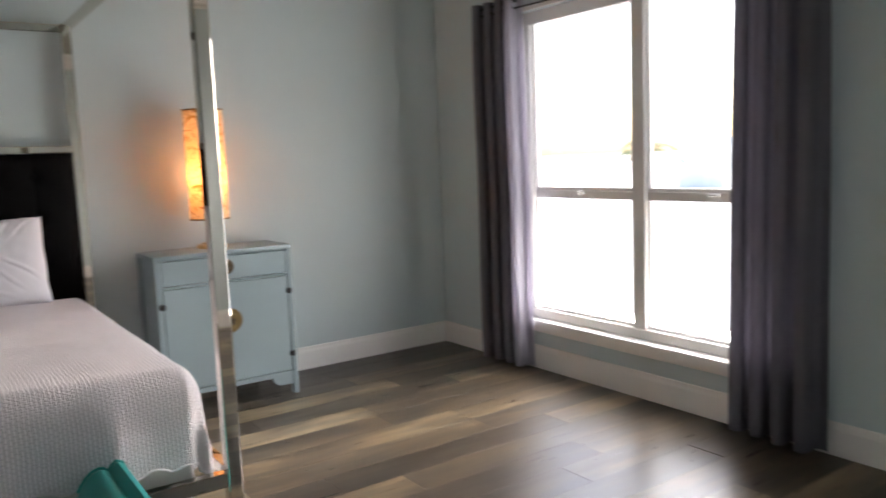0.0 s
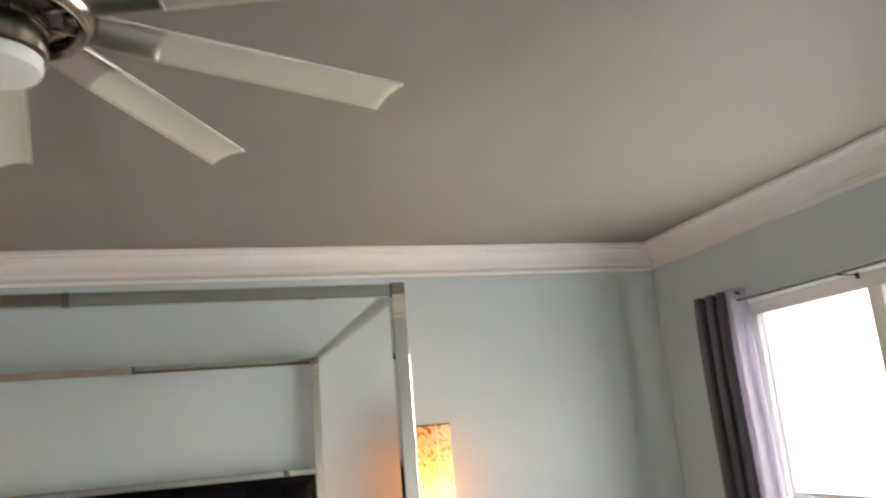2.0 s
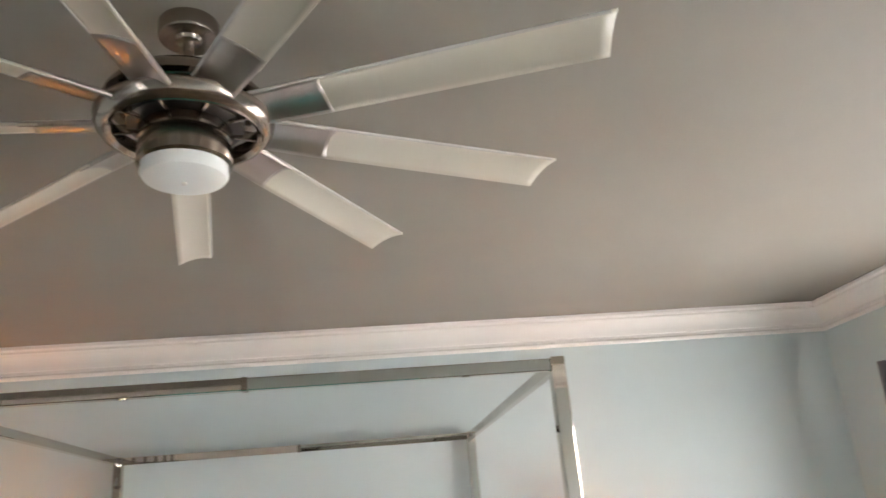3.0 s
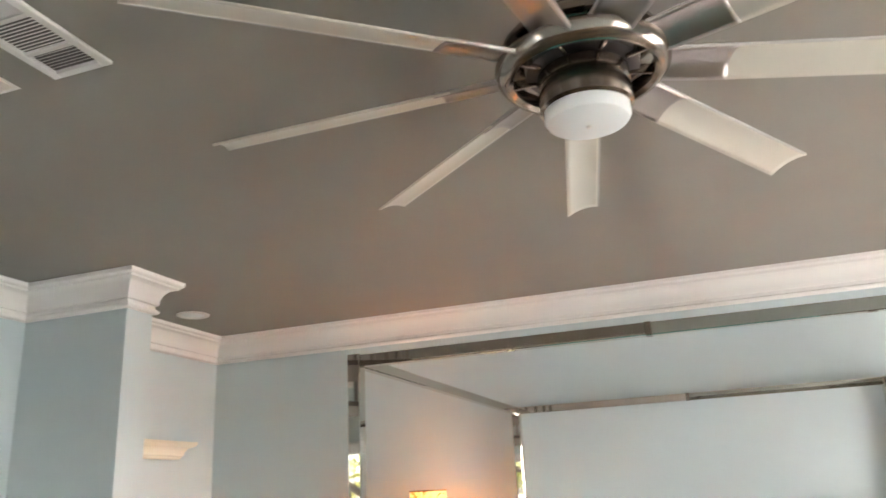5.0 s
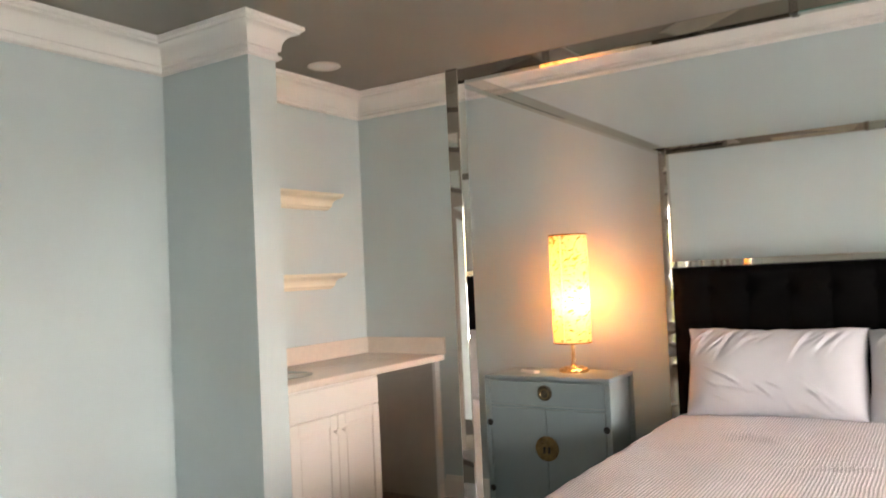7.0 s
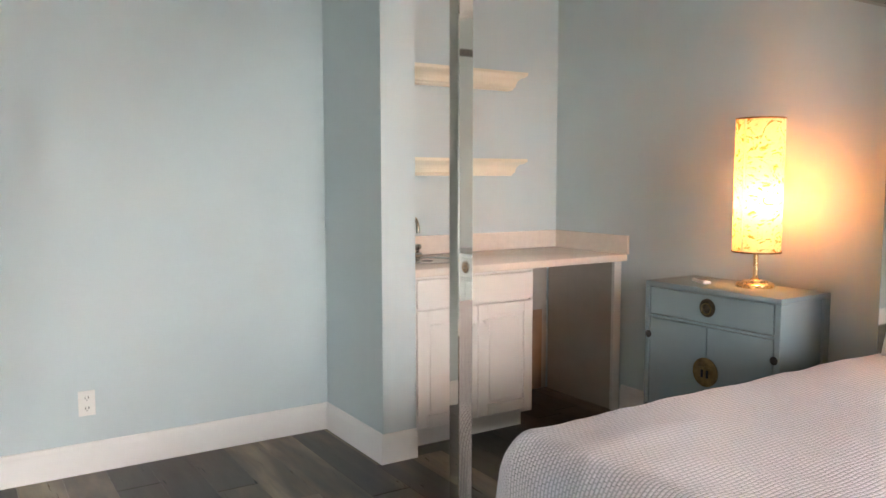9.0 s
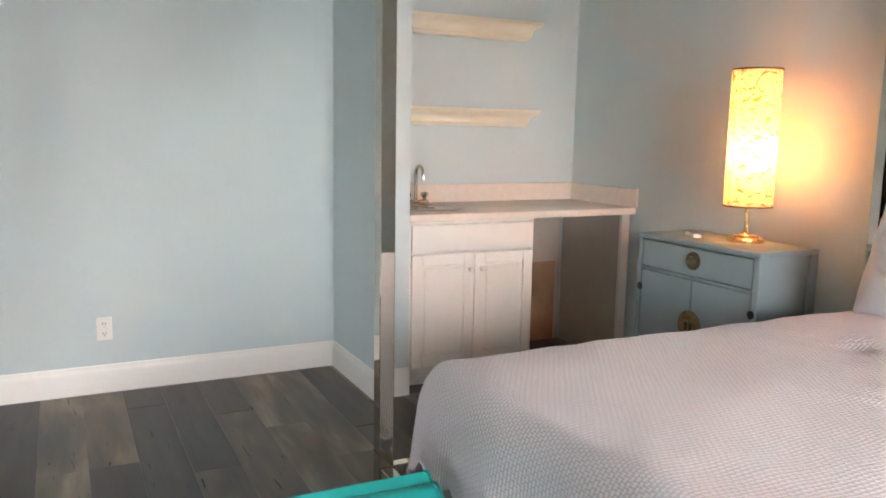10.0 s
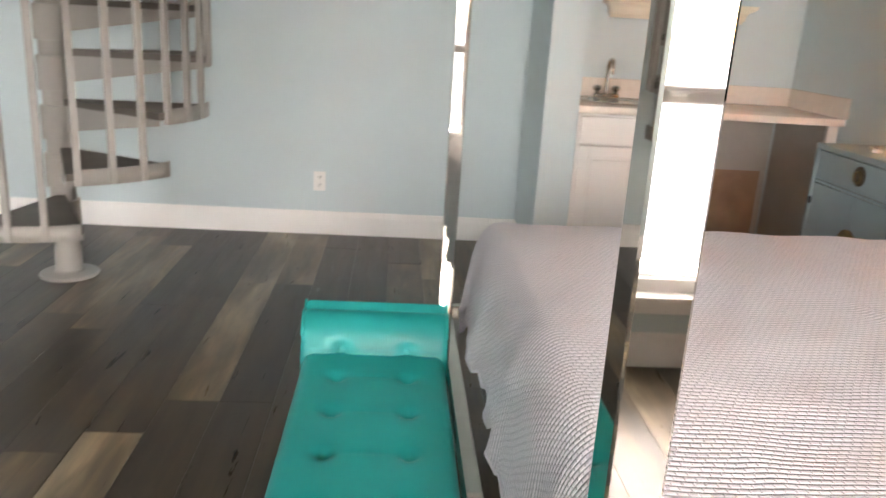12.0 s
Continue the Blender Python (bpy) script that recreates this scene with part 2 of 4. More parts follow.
GLASS = glass_material()
SAND = mottle(mat("pale sand", (0.80, 0.77, 0.71), 0.9), (0.80, 0.77, 0.71), 0.15, 0.3, 6, 0.3, 0.02)
LEAF = mottle(mat("leaf green", (0.09, 0.14, 0.04), 0.6), (0.09, 0.14, 0.04), 0.4, 3, 20, 0.1)
BARK = mottle(mat("palm bark", (0.50, 0.45, 0.38), 0.85), (0.50, 0.45, 0.38), 0.3, 8, 40, 0.5, 0.01)
STUCCO = mottle(mat("pale stucco", (0.74, 0.71, 0.66), 0.85), (0.74, 0.71, 0.66), 0.06, 1, 30, 0.2, 0.004)

# ---------------------------------------------------------------- mesh helpers
def box(bm, x0, x1, y0, y1, z0, z1, bevel=0.0, seg=1):
    """A box added to bm, with bevelled edges if wanted."""
    r = bmesh.ops.create_cube(bm, size=1.0)
    vs = r["verts"]
    bmesh.ops.scale(bm, verts=vs, vec=(x1 - x0, y1 - y0, z1 - z0))
    bmesh.ops.translate(bm, verts=vs, vec=((x0 + x1) / 2, (y0 + y1) / 2, (z0 + z1) / 2))
    if bevel:
        es = {e for v in vs for e in v.link_edges}
        bmesh.ops.bevel(bm, geom=list(es), offset=bevel, segments=seg, affect="EDGES", profile=0.5, clamp_overlap=True)
    return bm

def boxes(*rows, bevel=0.0, seg=1):
    bm = bmesh.new()
    for r in rows:
        box(bm, *r, bevel=bevel, seg=seg)
    return bm

def lathe(profile, steps=40, centre=(0, 0)):
    """Turns (radius, z) rows about the upright axis."""
    bm = bmesh.new()
    rings = []
    for r, z in profile:
        if r < 1e-6:
            rings.append([bm.verts.new((centre[0], centre[1], z))])
        else:
            rings.append([bm.verts.new((centre[0] + r * math.cos(2 * math.pi * k / steps),
                                        centre[1] + r * math.sin(2 * math.pi * k / steps), z)) for k in range(steps)])
    for a, b in zip(rings, rings[1:]):
        for k in range(steps):
            j = (k + 1) % steps
            f = [a[k % len(a)], a[j % len(a)], b[j % len(b)], b[k % len(b)]]
            f = list(dict.fromkeys(f))
            if len(f) > 2:
                bm.faces.new(f)
    bmesh.ops.recalc_face_normals(bm, faces=bm.faces)
    return bm

def turned(bm, m):
    bmesh.ops.transform(bm, matrix=m, verts=bm.verts)
    return bm

def tube(points, radius, steps=10):
    """A round bar along points."""
    bm = bmesh.new()
    rings = []
    pts = [Vector(p) for p in points]
    for i, p in enumerate(pts):
        d = (pts[min(i + 1, len(pts) - 1)] - pts[max(i - 1, 0)]).normalized()
        side = d.orthogonal().normalized() if i == 0 else (prev - d * prev.dot(d)).normalized()
        prev = side
        up = d.cross(side)
        rings.append([bm.verts.new(p + radius * (math.cos(a) * side + math.sin(a) * up))
                      for a in (2 * math.pi * k / steps for k in range(steps))])
    for a, b in zip(rings, rings[1:]):
        for k in range(steps):
            bm.faces.new([a[k], a[(k + 1) % steps], b[(k + 1) % steps], b[k]])
    bm.faces.new(rings[0][::-1]), bm.faces.new(rings[-1])
    bmesh.ops.recalc_face_normals(bm, faces=bm.faces)
    return bm

def sweep(profile, corners, closed=False):
    """A moulding: profile rows (out from the wall, z) carried along the wall corners with mitres; the room lies to the left."""
    bm = bmesh.new()
    n = len(corners)
    rings = []
    for i, c in enumerate(corners):
        c = Vector(c)
        a = Vector(corners[(i - 1) % n]) if (closed or i > 0) else None
        b = Vector(corners[(i + 1) % n]) if (closed or i < n - 1) else None
        ns = []
        for p, q in ((a, c), (c, b)):
            if p is not None and q is not None:
                d = (q - p).normalized()
                ns.append(Vector((-d.y, d.x)))
        m = ns[0] if len(ns) == 1 else (ns[0] + ns[1]) / (1 + ns[0].dot(ns[1]))
        rings.append([bm.verts.new((c.x + m.x * u, c.y + m.y * u, z)) for u, z in profile])
    pairs = list(zip(rings, rings[1:])) + ([(rings[-1], rings[0])] if closed else [])
    k = len(profile)
    for a, b in pairs:
        for j in range(k):
            bm.faces.new([a[j], b[j], b[(j + 1) % k], a[(j + 1) % k]])
    if not closed:
        bm.faces.new(rings[0]), bm.faces.new(rings[-1][::-1])
    bmesh.ops.recalc_face_normals(bm, faces=bm.faces)
    return bm

def sheet(fn, nu, nv, uvfn=None):
    """A grid of nu by nv cells at fn(u, v), u and v from 0 to 1."""
    bm = bmesh.new()
    vs = [[bm.verts.new(fn(i / nu, j / nv)) for j in range(nv + 1)] for i in range(nu + 1)]
    layer = bm.loops.layers.uv.new("UVMap") if uvfn else None
    for i in range(nu):
        for j in range(nv):
            f = bm.faces.new([vs[i][j], vs[i + 1][j], vs[i + 1][j + 1], vs[i][j + 1]])
            if layer:
                for loop, (a, b) in zip(f.loops, ((i, j), (i + 1, j), (i + 1, j + 1), (i, j + 1))):
                    loop[layer].uv = uvfn(a / nu, b / nv)
    bmesh.ops.recalc_face_normals(bm, faces=bm.faces)
    return bm

def mesh_object(name, bm, material, smooth=False):
    me = bpy.data.meshes.new(name)
    bm.to_mesh(me)
    bm.free()
    for m in (material if isinstance(material, (list, tuple)) else [material]):
        me.materials.append(m)
    if smooth:
        me.shade_smooth()
        me.set_sharp_from_angle(angle=radians(38))
    return new(name, me)

def part(name, bm, material, parent, label="", smooth=False):
    ob = mesh_object(name, bm, material, smooth)
    ob.parent = parent
    if label:
        ob["label"] = label
    return ob

def structure(name, bm, material, label="", smooth=False):
    return tagged(mesh_object(name, bm, material, smooth), label, kind="structure")

def thing(name, place, label, category, group=""):
    ob = new(name)
    ob.empty_display_size = 0.1
    ob.location = place
    return tagged(ob, label, category, group)

def thicken(ob, amount, offset=-1.0):
    md = ob.modifiers.new("thickness", "SOLIDIFY")
    md.thickness, md.offset = amount, offset
    return ob

# ---------------------------------------------------------------- room
T = 0.15
structure("wall_north", boxes((XW - T, XE + T, YN, YN + T, 0, HC)), WALL, "pale blue painted bedroom wall behind the bed")
structure("wall_west", boxes((XW - T, XW, YS, YN, 0, HC)), WALL, "pale blue painted wall behind the spiral stair")
DX0, DX1, DZ = -3.02, -2.38, 2.05      # glazed door in the south wall
structure("wall_south", boxes((XW - T, DX0, YS - T, YS, 0, HC), (DX1, XE + T, YS - T, YS, 0, HC), (DX0, DX1, YS - T, YS, DZ, HC)), WALL, "pale blue painted wall with a glazed door opening")
door = tagged(new("door_1"), "white framed full length glass door", kind="structure")
structure("wall_east", boxes((XE, XE + T, YS, WIN2_Y0, 0, HC), (XE, XE + T, WIN2_Y1, WIN_Y0, 0, HC), (XE, XE + T, WIN_Y1, YN, 0, HC),
                                    (XE, XE + T, WIN_Y0, WIN_Y1, 0, WIN_Z0), (XE, XE + T, WIN_Y0, WIN_Y1, WIN_Z1, HC),
                                    (XE, XE + T, WIN2_Y0, WIN2_Y1, 0, WIN2_Z0), (XE, XE + T, WIN2_Y0, WIN2_Y1, WIN_Z1, HC)),
                 WALL, "pale blue painted wall with two large window openings")
structure("wall_wing", boxes((XW, WX, WY0, WY1, 0, HC - 0.002)), WALL, "short pale blue wing wall beside the wet bar")
SWX, SWY0, SWY1 = -1.485, -4.62, -3.13     # stairwell opening
structure("ceiling", boxes((SWX, XE + T, YS - T, YN + T, HC, HC + 0.12), (XW - T, SWX, SWY1, YN + T, HC, HC + 0.12),
                           (XW - T, SWX, YS - T, SWY0, HC, HC + 0.12), (XW - T, XW, SWY0, SWY1, HC, HC + 0.12)), CEIL, "flat taupe grey painted ceiling")
floor = structure("floor", boxes((XW - T, XE + T, YS - T, YN + T, -0.12, -0.006)), SUBFLOOR, "wood look plank floor in brown and grey tones")

UP = 5.3
structure("wall_stairwell", boxes((XW - T, XW, SWY0 - T, SWY1 + T, HC + 0.121, UP), (XW, SWX, SWY1, SWY1 + T, HC + 0.121, UP),
                                  (XW, SWX, SWY0 - T, SWY0, HC + 0.121, UP), (SWX, SWX + T, SWY0 - T, SWY1 + T, HC + 0.121, 4.85), (SWX, SWX + T, SWY0 - T, SWY0 + 0.4, 4.85, UP), (SWX, SWX + T, SWY1 - 0.4, SWY1 + T, 4.85, UP)),
          SHAFT, "cream painted stairwell walls above the ceiling opening")
structure("ceiling_stairwell", boxes((XW - T, SWX + T, SWY0 - T, SWY1 + T, UP + 0.001, UP + 0.12)), SHAFT, "plain cream stairwell ceiling")
structure("trim_stairwell", boxes((XW, SWX, SWY1 - 0.012, SWY1 - 0.001, HC - 0.001, HC + 0.12), (XW, SWX, SWY0 + 0.001, SWY0 + 0.012, HC - 0.001, HC + 0.12),
                                  (SWX - 0.012, SWX - 0.001, SWY0 + 0.012, SWY1 - 0.012, HC - 0.001, HC + 0.12)), WHITE, "white lining of the stairwell opening")

ROOM = [(XE, YS), (XE, YN), (XW, YN), (XW, WY1), (WX, WY1), (WX, WY0), (XW, WY0), (XW, YS)]

def crown_profile():
    """Bead, fillet, deep cove and a stepped top band."""
    b, h = HC - 0.175, HC
    rows = [(0.0, b), (0.008, b)]
    for k in range(7):
        a = math.pi * (k / 6 - 0.5)
        rows.append((0.010 + 0.014 * math.cos(a), b + 0.014 + 0.013 * math.sin(a)))
    rows += [(0.009, b + 0.030), (0.009, b + 0.046), (0.020, b + 0.048), (0.022, b + 0.056)]
    for k in range(1, 9):
        a = k / 8 * math.pi / 2
        rows.append((0.022 + 0.066 * (1 - math.cos(a)), b + 0.056 + 0.080 * math.sin(a)))
    rows += [(0.090, b + 0.145), (0.098, b + 0.147), (0.106, b + 0.156), (0.106, h - 0.001), (0.0, h - 0.001)]
    return rows

crown = structure("trim_crown", sweep(crown_profile(), ROOM, True), WHITE, "white stepped crown moulding under the ceiling", True)
base_rows = [(0.0, 0.0), (0.017, 0.0), (0.017, 0.105), (0.014, 0.118), (0.009, 0.126), (0.008, 0.138), (0.004, 0.142), (0.0, 0.142)]
structure("baseboard", sweep(base_rows, [(WX, WY1), (WX, WY0), (XW, WY0), (XW, YS), (DX0, YS)]), WHITE, "tall white baseboard with a moulded top edge", True)
structure("baseboard_east", sweep(base_rows, [(DX1, YS), (XE, YS), (XE, YN), (-2.488, YN)]), WHITE, "tall white baseboard under the windows", True)

# ---------------------------------------------------------------- window
def build_window(name, y_low, y_high, z_low, mid, cross, label):
    win = tagged(new(name), label, kind="structure")
    GX = XE + 0.075
    MID, CZ = mid, cross

    def frame_bar(y0, y1, z0, z1, x0=GX - 0.022, x1=GX + 0.03, name="window_frame"):
        return part(name, boxes((x0, x1, y0, y1, z0, z1), bevel=0.004), WHITE, win, smooth=False)

    frame_bar(y_low, y_high, WIN_Z1 - 0.075, WIN_Z1, GX - 0.035)
    frame_bar(y_low, y_high, z_low + 0.03, z_low + 0.085, GX - 0.035)
    frame_bar(y_high - 0.06, y_high, z_low + 0.085, WIN_Z1 - 0.075, GX - 0.035)
    frame_bar(y_low, y_low + 0.06, z_low + 0.085, WIN_Z1 - 0.075, GX - 0.035)
    frame_bar(MID - 0.045, MID + 0.045, z_low + 0.085, WIN_Z1 - 0.075, GX - 0.03)
    for y0, y1 in ((y_low + 0.06, MID - 0.045), (MID + 0.045, y_high - 0.06)):
        frame_bar(y0, y1, CZ - 0.024, CZ + 0.024, GX - 0.018, GX + 0.022)
        frame_bar(y0, y1, CZ + 0.024, CZ + 0.034, GX - 0.012, GX + 0.005, "sash_rail")
        for z0, z1 in ((z_low + 0.085, CZ - 0.024), (CZ + 0.024, WIN_Z1 - 0.075)):
            for a, b in ((y0, y0 + 0.02), (y1 - 0.02, y1)):
                frame_bar(a, b, z0, z1, GX - 0.010, GX + 0.016, "sash_stile")
            frame_bar(y0 + 0.02, y1 - 0.02, z0, z0 + 0.018, GX - 0.010, GX + 0.016, "sash_stile")
            pane = part("pane", boxes((GX + 0.001, GX + 0.005, y0 + 0.02, y1 - 0.02, z0 + 0.018, z1)), GLASS, win)
            pane.visible_shadow = False
        part("sash_lock", boxes((GX - 0.034, GX - 0.018, (y0 + y1) / 2 - 0.03, (y0 + y1) / 2 + 0.03, CZ + 0.006, CZ + 0.02), bevel=0.004), WHITE, win)
    part("window_sill", boxes((XE - 0.03, XE + T, y_low - 0.02, y_high + 0.02, z_low - 0.040, z_low + 0.03), bevel=0.008, seg=2), WHITE, win, "white painted window sill", True)
    part("casing_top", boxes((XE - 0.012, XE, y_low - 0.05, y_high + 0.05, WIN_Z1, WIN_Z1 + 0.03), bevel=0.003), WHITE, win)

build_window("window_1", WIN_Y0, WIN_Y1, WIN_Z0, WIN_Y1 - 0.875, 1.06, "white framed window of four panes with deep sill")
build_window("window_2", WIN2_Y0, WIN2_Y1, WIN2_Z0, (WIN2_Y0 + WIN2_Y1) / 2, 1.35, "smaller white framed window of four panes")

for name, x0, x1, z0, z1 in (("door_stile", DX0 + 0.002, DX0 + 0.07, 0.0, DZ - 0.002), ("door_stile", DX1 - 0.07, DX1 - 0.002, 0.0, DZ - 0.002),
                             ("door_rail", DX0 + 0.07, DX1 - 0.07, 0.0, 0.16), ("door_rail", DX0 + 0.07, DX1 - 0.07, DZ - 0.10, DZ - 0.002)):
    part(name, boxes((x0, x1, YS - 0.10, YS - 0.055, z0, z1), bevel=0.003), WHITE, door)
pane = part("pane", boxes((DX0 + 0.07, DX1 - 0.07, YS - 0.080, YS - 0.075, 0.16, DZ - 0.10)), GLASS, door)
pane.visible_shadow = False
part("door_handle", tube([(DX1 - 0.035, YS - 0.055, 1.0), (DX1 - 0.035, YS - 0.012, 1.0), (DX1 - 0.13, YS - 0.012, 1.0)], 0.008, 8), NICKEL, door, "satin lever handle", True)

# ---------------------------------------------------------------- curtains
def curtain(y0, y1, folds, seed, lit_side):
    rnd = random.Random(seed)
    ph = [rnd.uniform(0, 6.28) for _ in range(4)]
    top, low = 2.20, 0.025
    ob = thing("curtain", (XE - 0.11, (y0 + y1) / 2, low), "floor length grey lilac curtain with grommets beside the window", "curtain", "curtains at the window")
    half = (y1 - y0) / 2
    def fn(u, v):
        z = (top - low) * v
        wob = 0.012 * math.sin(3 * v + ph[0]) + 0.008 * math.sin(9 * v + ph[1])
        amp = 0.042 + 0.012 * math.sin(5 * u + ph[2]) - 0.006 * v
        a = 2 * math.pi * folds * u + 0.5 * math.sin(2.2 * v + ph[3])
        return (amp * math.cos(a) + wob, (u - 0.5) * 2 * half * (1.0 + 0.05 * (1 - v)) + 0.012 * math.sin(2 * a) + wob * 0.6, z)
    bm = sheet(fn, folds * 14, 36)
    # Faces nearest the window take the lilac lightened for daylight.
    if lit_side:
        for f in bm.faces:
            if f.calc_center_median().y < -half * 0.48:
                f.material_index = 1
    cloth = part("cloth", bm, [CURTAIN, LIT_LINING], ob, smooth=True)
    thicken(cloth, 0.004, 0.0)
    for k in range(folds * 2):
        u = (k + 0.5) / (folds * 2)
        x, y, z = fn(u, 1.0)
        g = lathe([(0.017, -0.004), (0.027, -0.004), (0.029, 0.0), (0.027, 0.004), (0.017, 0.004), (0.015, 0.0), (0.017, -0.004)], 18)
        part("grommet", turned(g, pose(0, y, z - 0.045, 90, 0, 0)), BRACKET_BLACK, ob, "black metal grommet")
    return ob

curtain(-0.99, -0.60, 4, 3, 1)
curtain(-2.80, -2.39, 4, 8, 0)
rod = thing("curtain_rod", (XE - 0.11, -1.7, 2.155), "thin dark curtain rod sagging slightly above the window", "curtain rod")
part("bar", tube([(0, 1.09 * k / 6, -0.012 - 0.016 * (1 - (k / 6) ** 2)) for k in range(-6, 7)], 0.005, 12), IRON, rod, smooth=True)
for y in (-1.09, 1.09):
    part("finial", turned(lathe([(0, -0.012), (0.008, -0.011), (0.012, 0), (0.008, 0.011), (0, 0.012)], 16), pose(0, y, -0.012, 90, 0, 0)), BRACKET_BLACK, rod, smooth=True)
for y, dz in ((-1.05, -0.018), (0.0, -0.034), (1.05, -0.018)):
    part("bracket", boxes((0, 0.11, y - 0.004, y + 0.004, dz - 0.004, dz + 0.002), (0.104, 0.11, y - 0.010, y + 0.010, dz - 0.02, dz + 0.03)), IRON, rod)

# ---------------------------------------------------------------- bed
bed = thing("canopy_bed", (0, BY / 2, 0), "chrome four poster canopy bed with black tufted headboard", "bed")
PW, HT, OY = 0.045, 2.05, BY / 2
HY = -0.03
for sx in (-1, 1):
    for y in (BY + PW / 2, HY - PW / 2):
        x = sx * (BX - PW / 2)
        part("post", boxes((x - PW / 2, x + PW / 2, y - PW / 2 - OY, y + PW / 2 - OY, 0.0, HT), bevel=0.0025), CHROME, bed, "square mirror chrome bed post")
    xi = sx * (BX - PW / 2)
    part("canopy_rail", boxes((xi - 0.016, xi + 0.016, BY + PW - OY, HY - PW - OY, HT - 0.040, HT - 0.004), bevel=0.002), CHROME, bed)
    part("side_rail", boxes((xi - 0.016, xi + 0.016, BY + PW - OY, HY - PW - OY, 0.315, 0.36), bevel=0.002), CHROME, bed)
for y in (BY + PW / 2, HY - PW / 2):
    for x0, x1, roll in ((-BX + PW, -0.0005, 0.0), (0.0005, BX - PW, 2.5)):
        bar = boxes((x0, x1, -0.018, 0.018, -0.019, 0.019), bevel=0.002)
        part("canopy_rail", turned(bar, pose(0, y - OY, HT - 0.023, roll, 0, 0)), CHROME, bed, "chrome canopy rail joined at its middle")
    part("rail_joint", boxes((-0.010, 0.010, y - 0.0195 - OY, y + 0.0195 - OY, HT - 0.044, HT - 0.002), bevel=0.002), NICKEL, bed)
part("foot_rail", boxes((-BX + PW, BX - PW, BY + 0.004 - OY, BY + 0.041 - OY, 0.315, 0.36), bevel=0.002), CHROME, bed)

def headboard():
    w, z0, z1 = BX - PW - 0.004, 0.36, 1.40
    cols = 10
    def fn(u, v):
        x, z = (u - 0.5) * 2 * w, z0 + (z1 - z0) * v
        edge = min(1.0, min(u, 1 - u) * 40, (1 - v) * 25)
        chan = abs(math.sin(math.pi * cols * u)) ** 0.3
        y = 0.030 + 0.006 * chan
        k = round(u * cols - 0.0) / cols
        for zb in (1.285, 1.06, 0.84):
            d2 = ((u - k) * 2 * w) ** 2 + (z - zb) ** 2
            y -= 0.024 * math.exp(-d2 / 0.0011) + 0.010 * math.exp(-d2 / 0.006)
            y += 0.006 * math.exp(-((z - zb - 0.11) ** 2) / 0.006)
        return (x, -0.07 - y * math.sqrt(max(edge, 0.02)) - OY, z)
    hb = part("headboard", sheet(fn, 190, 60), BLACKCLOTH, bed, "black velvet tufted headboard panel", True)
    back = part("headboard_back", boxes((-w, w, -0.078 - OY, -0.034 - OY, z0, z1)), BLACKCLOTH, bed)
    part("headboard_rail", boxes((-w, w, -0.108 - OY, -0.034 - OY, z1 + 0.001, z1 + 0.036), bevel=0.003), CHROME, bed, "chrome headboard cap rail")
    for i in range(1, cols):
        x = (i / cols - 0.5) * 2 * w
        part("tuft_button", turned(lathe([(0.0, 0.005), (0.007, 0.003), (0.009, 0.0)], 10), pose(x, -0.076 - OY, 1.285, 90, 0, 0)), BLACKCLOTH, hb)

headboard()

mattress = thing("mattress", (0, -1.1, 0.36), "thick white mattress and box base inside the chrome frame", "mattress")
part("box_base", boxes((-0.895, 0.895, -0.92, 0.97, -0.13, 0.10), bevel=0.03, seg=3), SHEET, mattress, smooth=True)
part("pad", boxes((-0.872, 0.872, -0.895, 0.975, 0.101, 0.272), bevel=0.08, seg=5), SHEET, mattress, smooth=True)

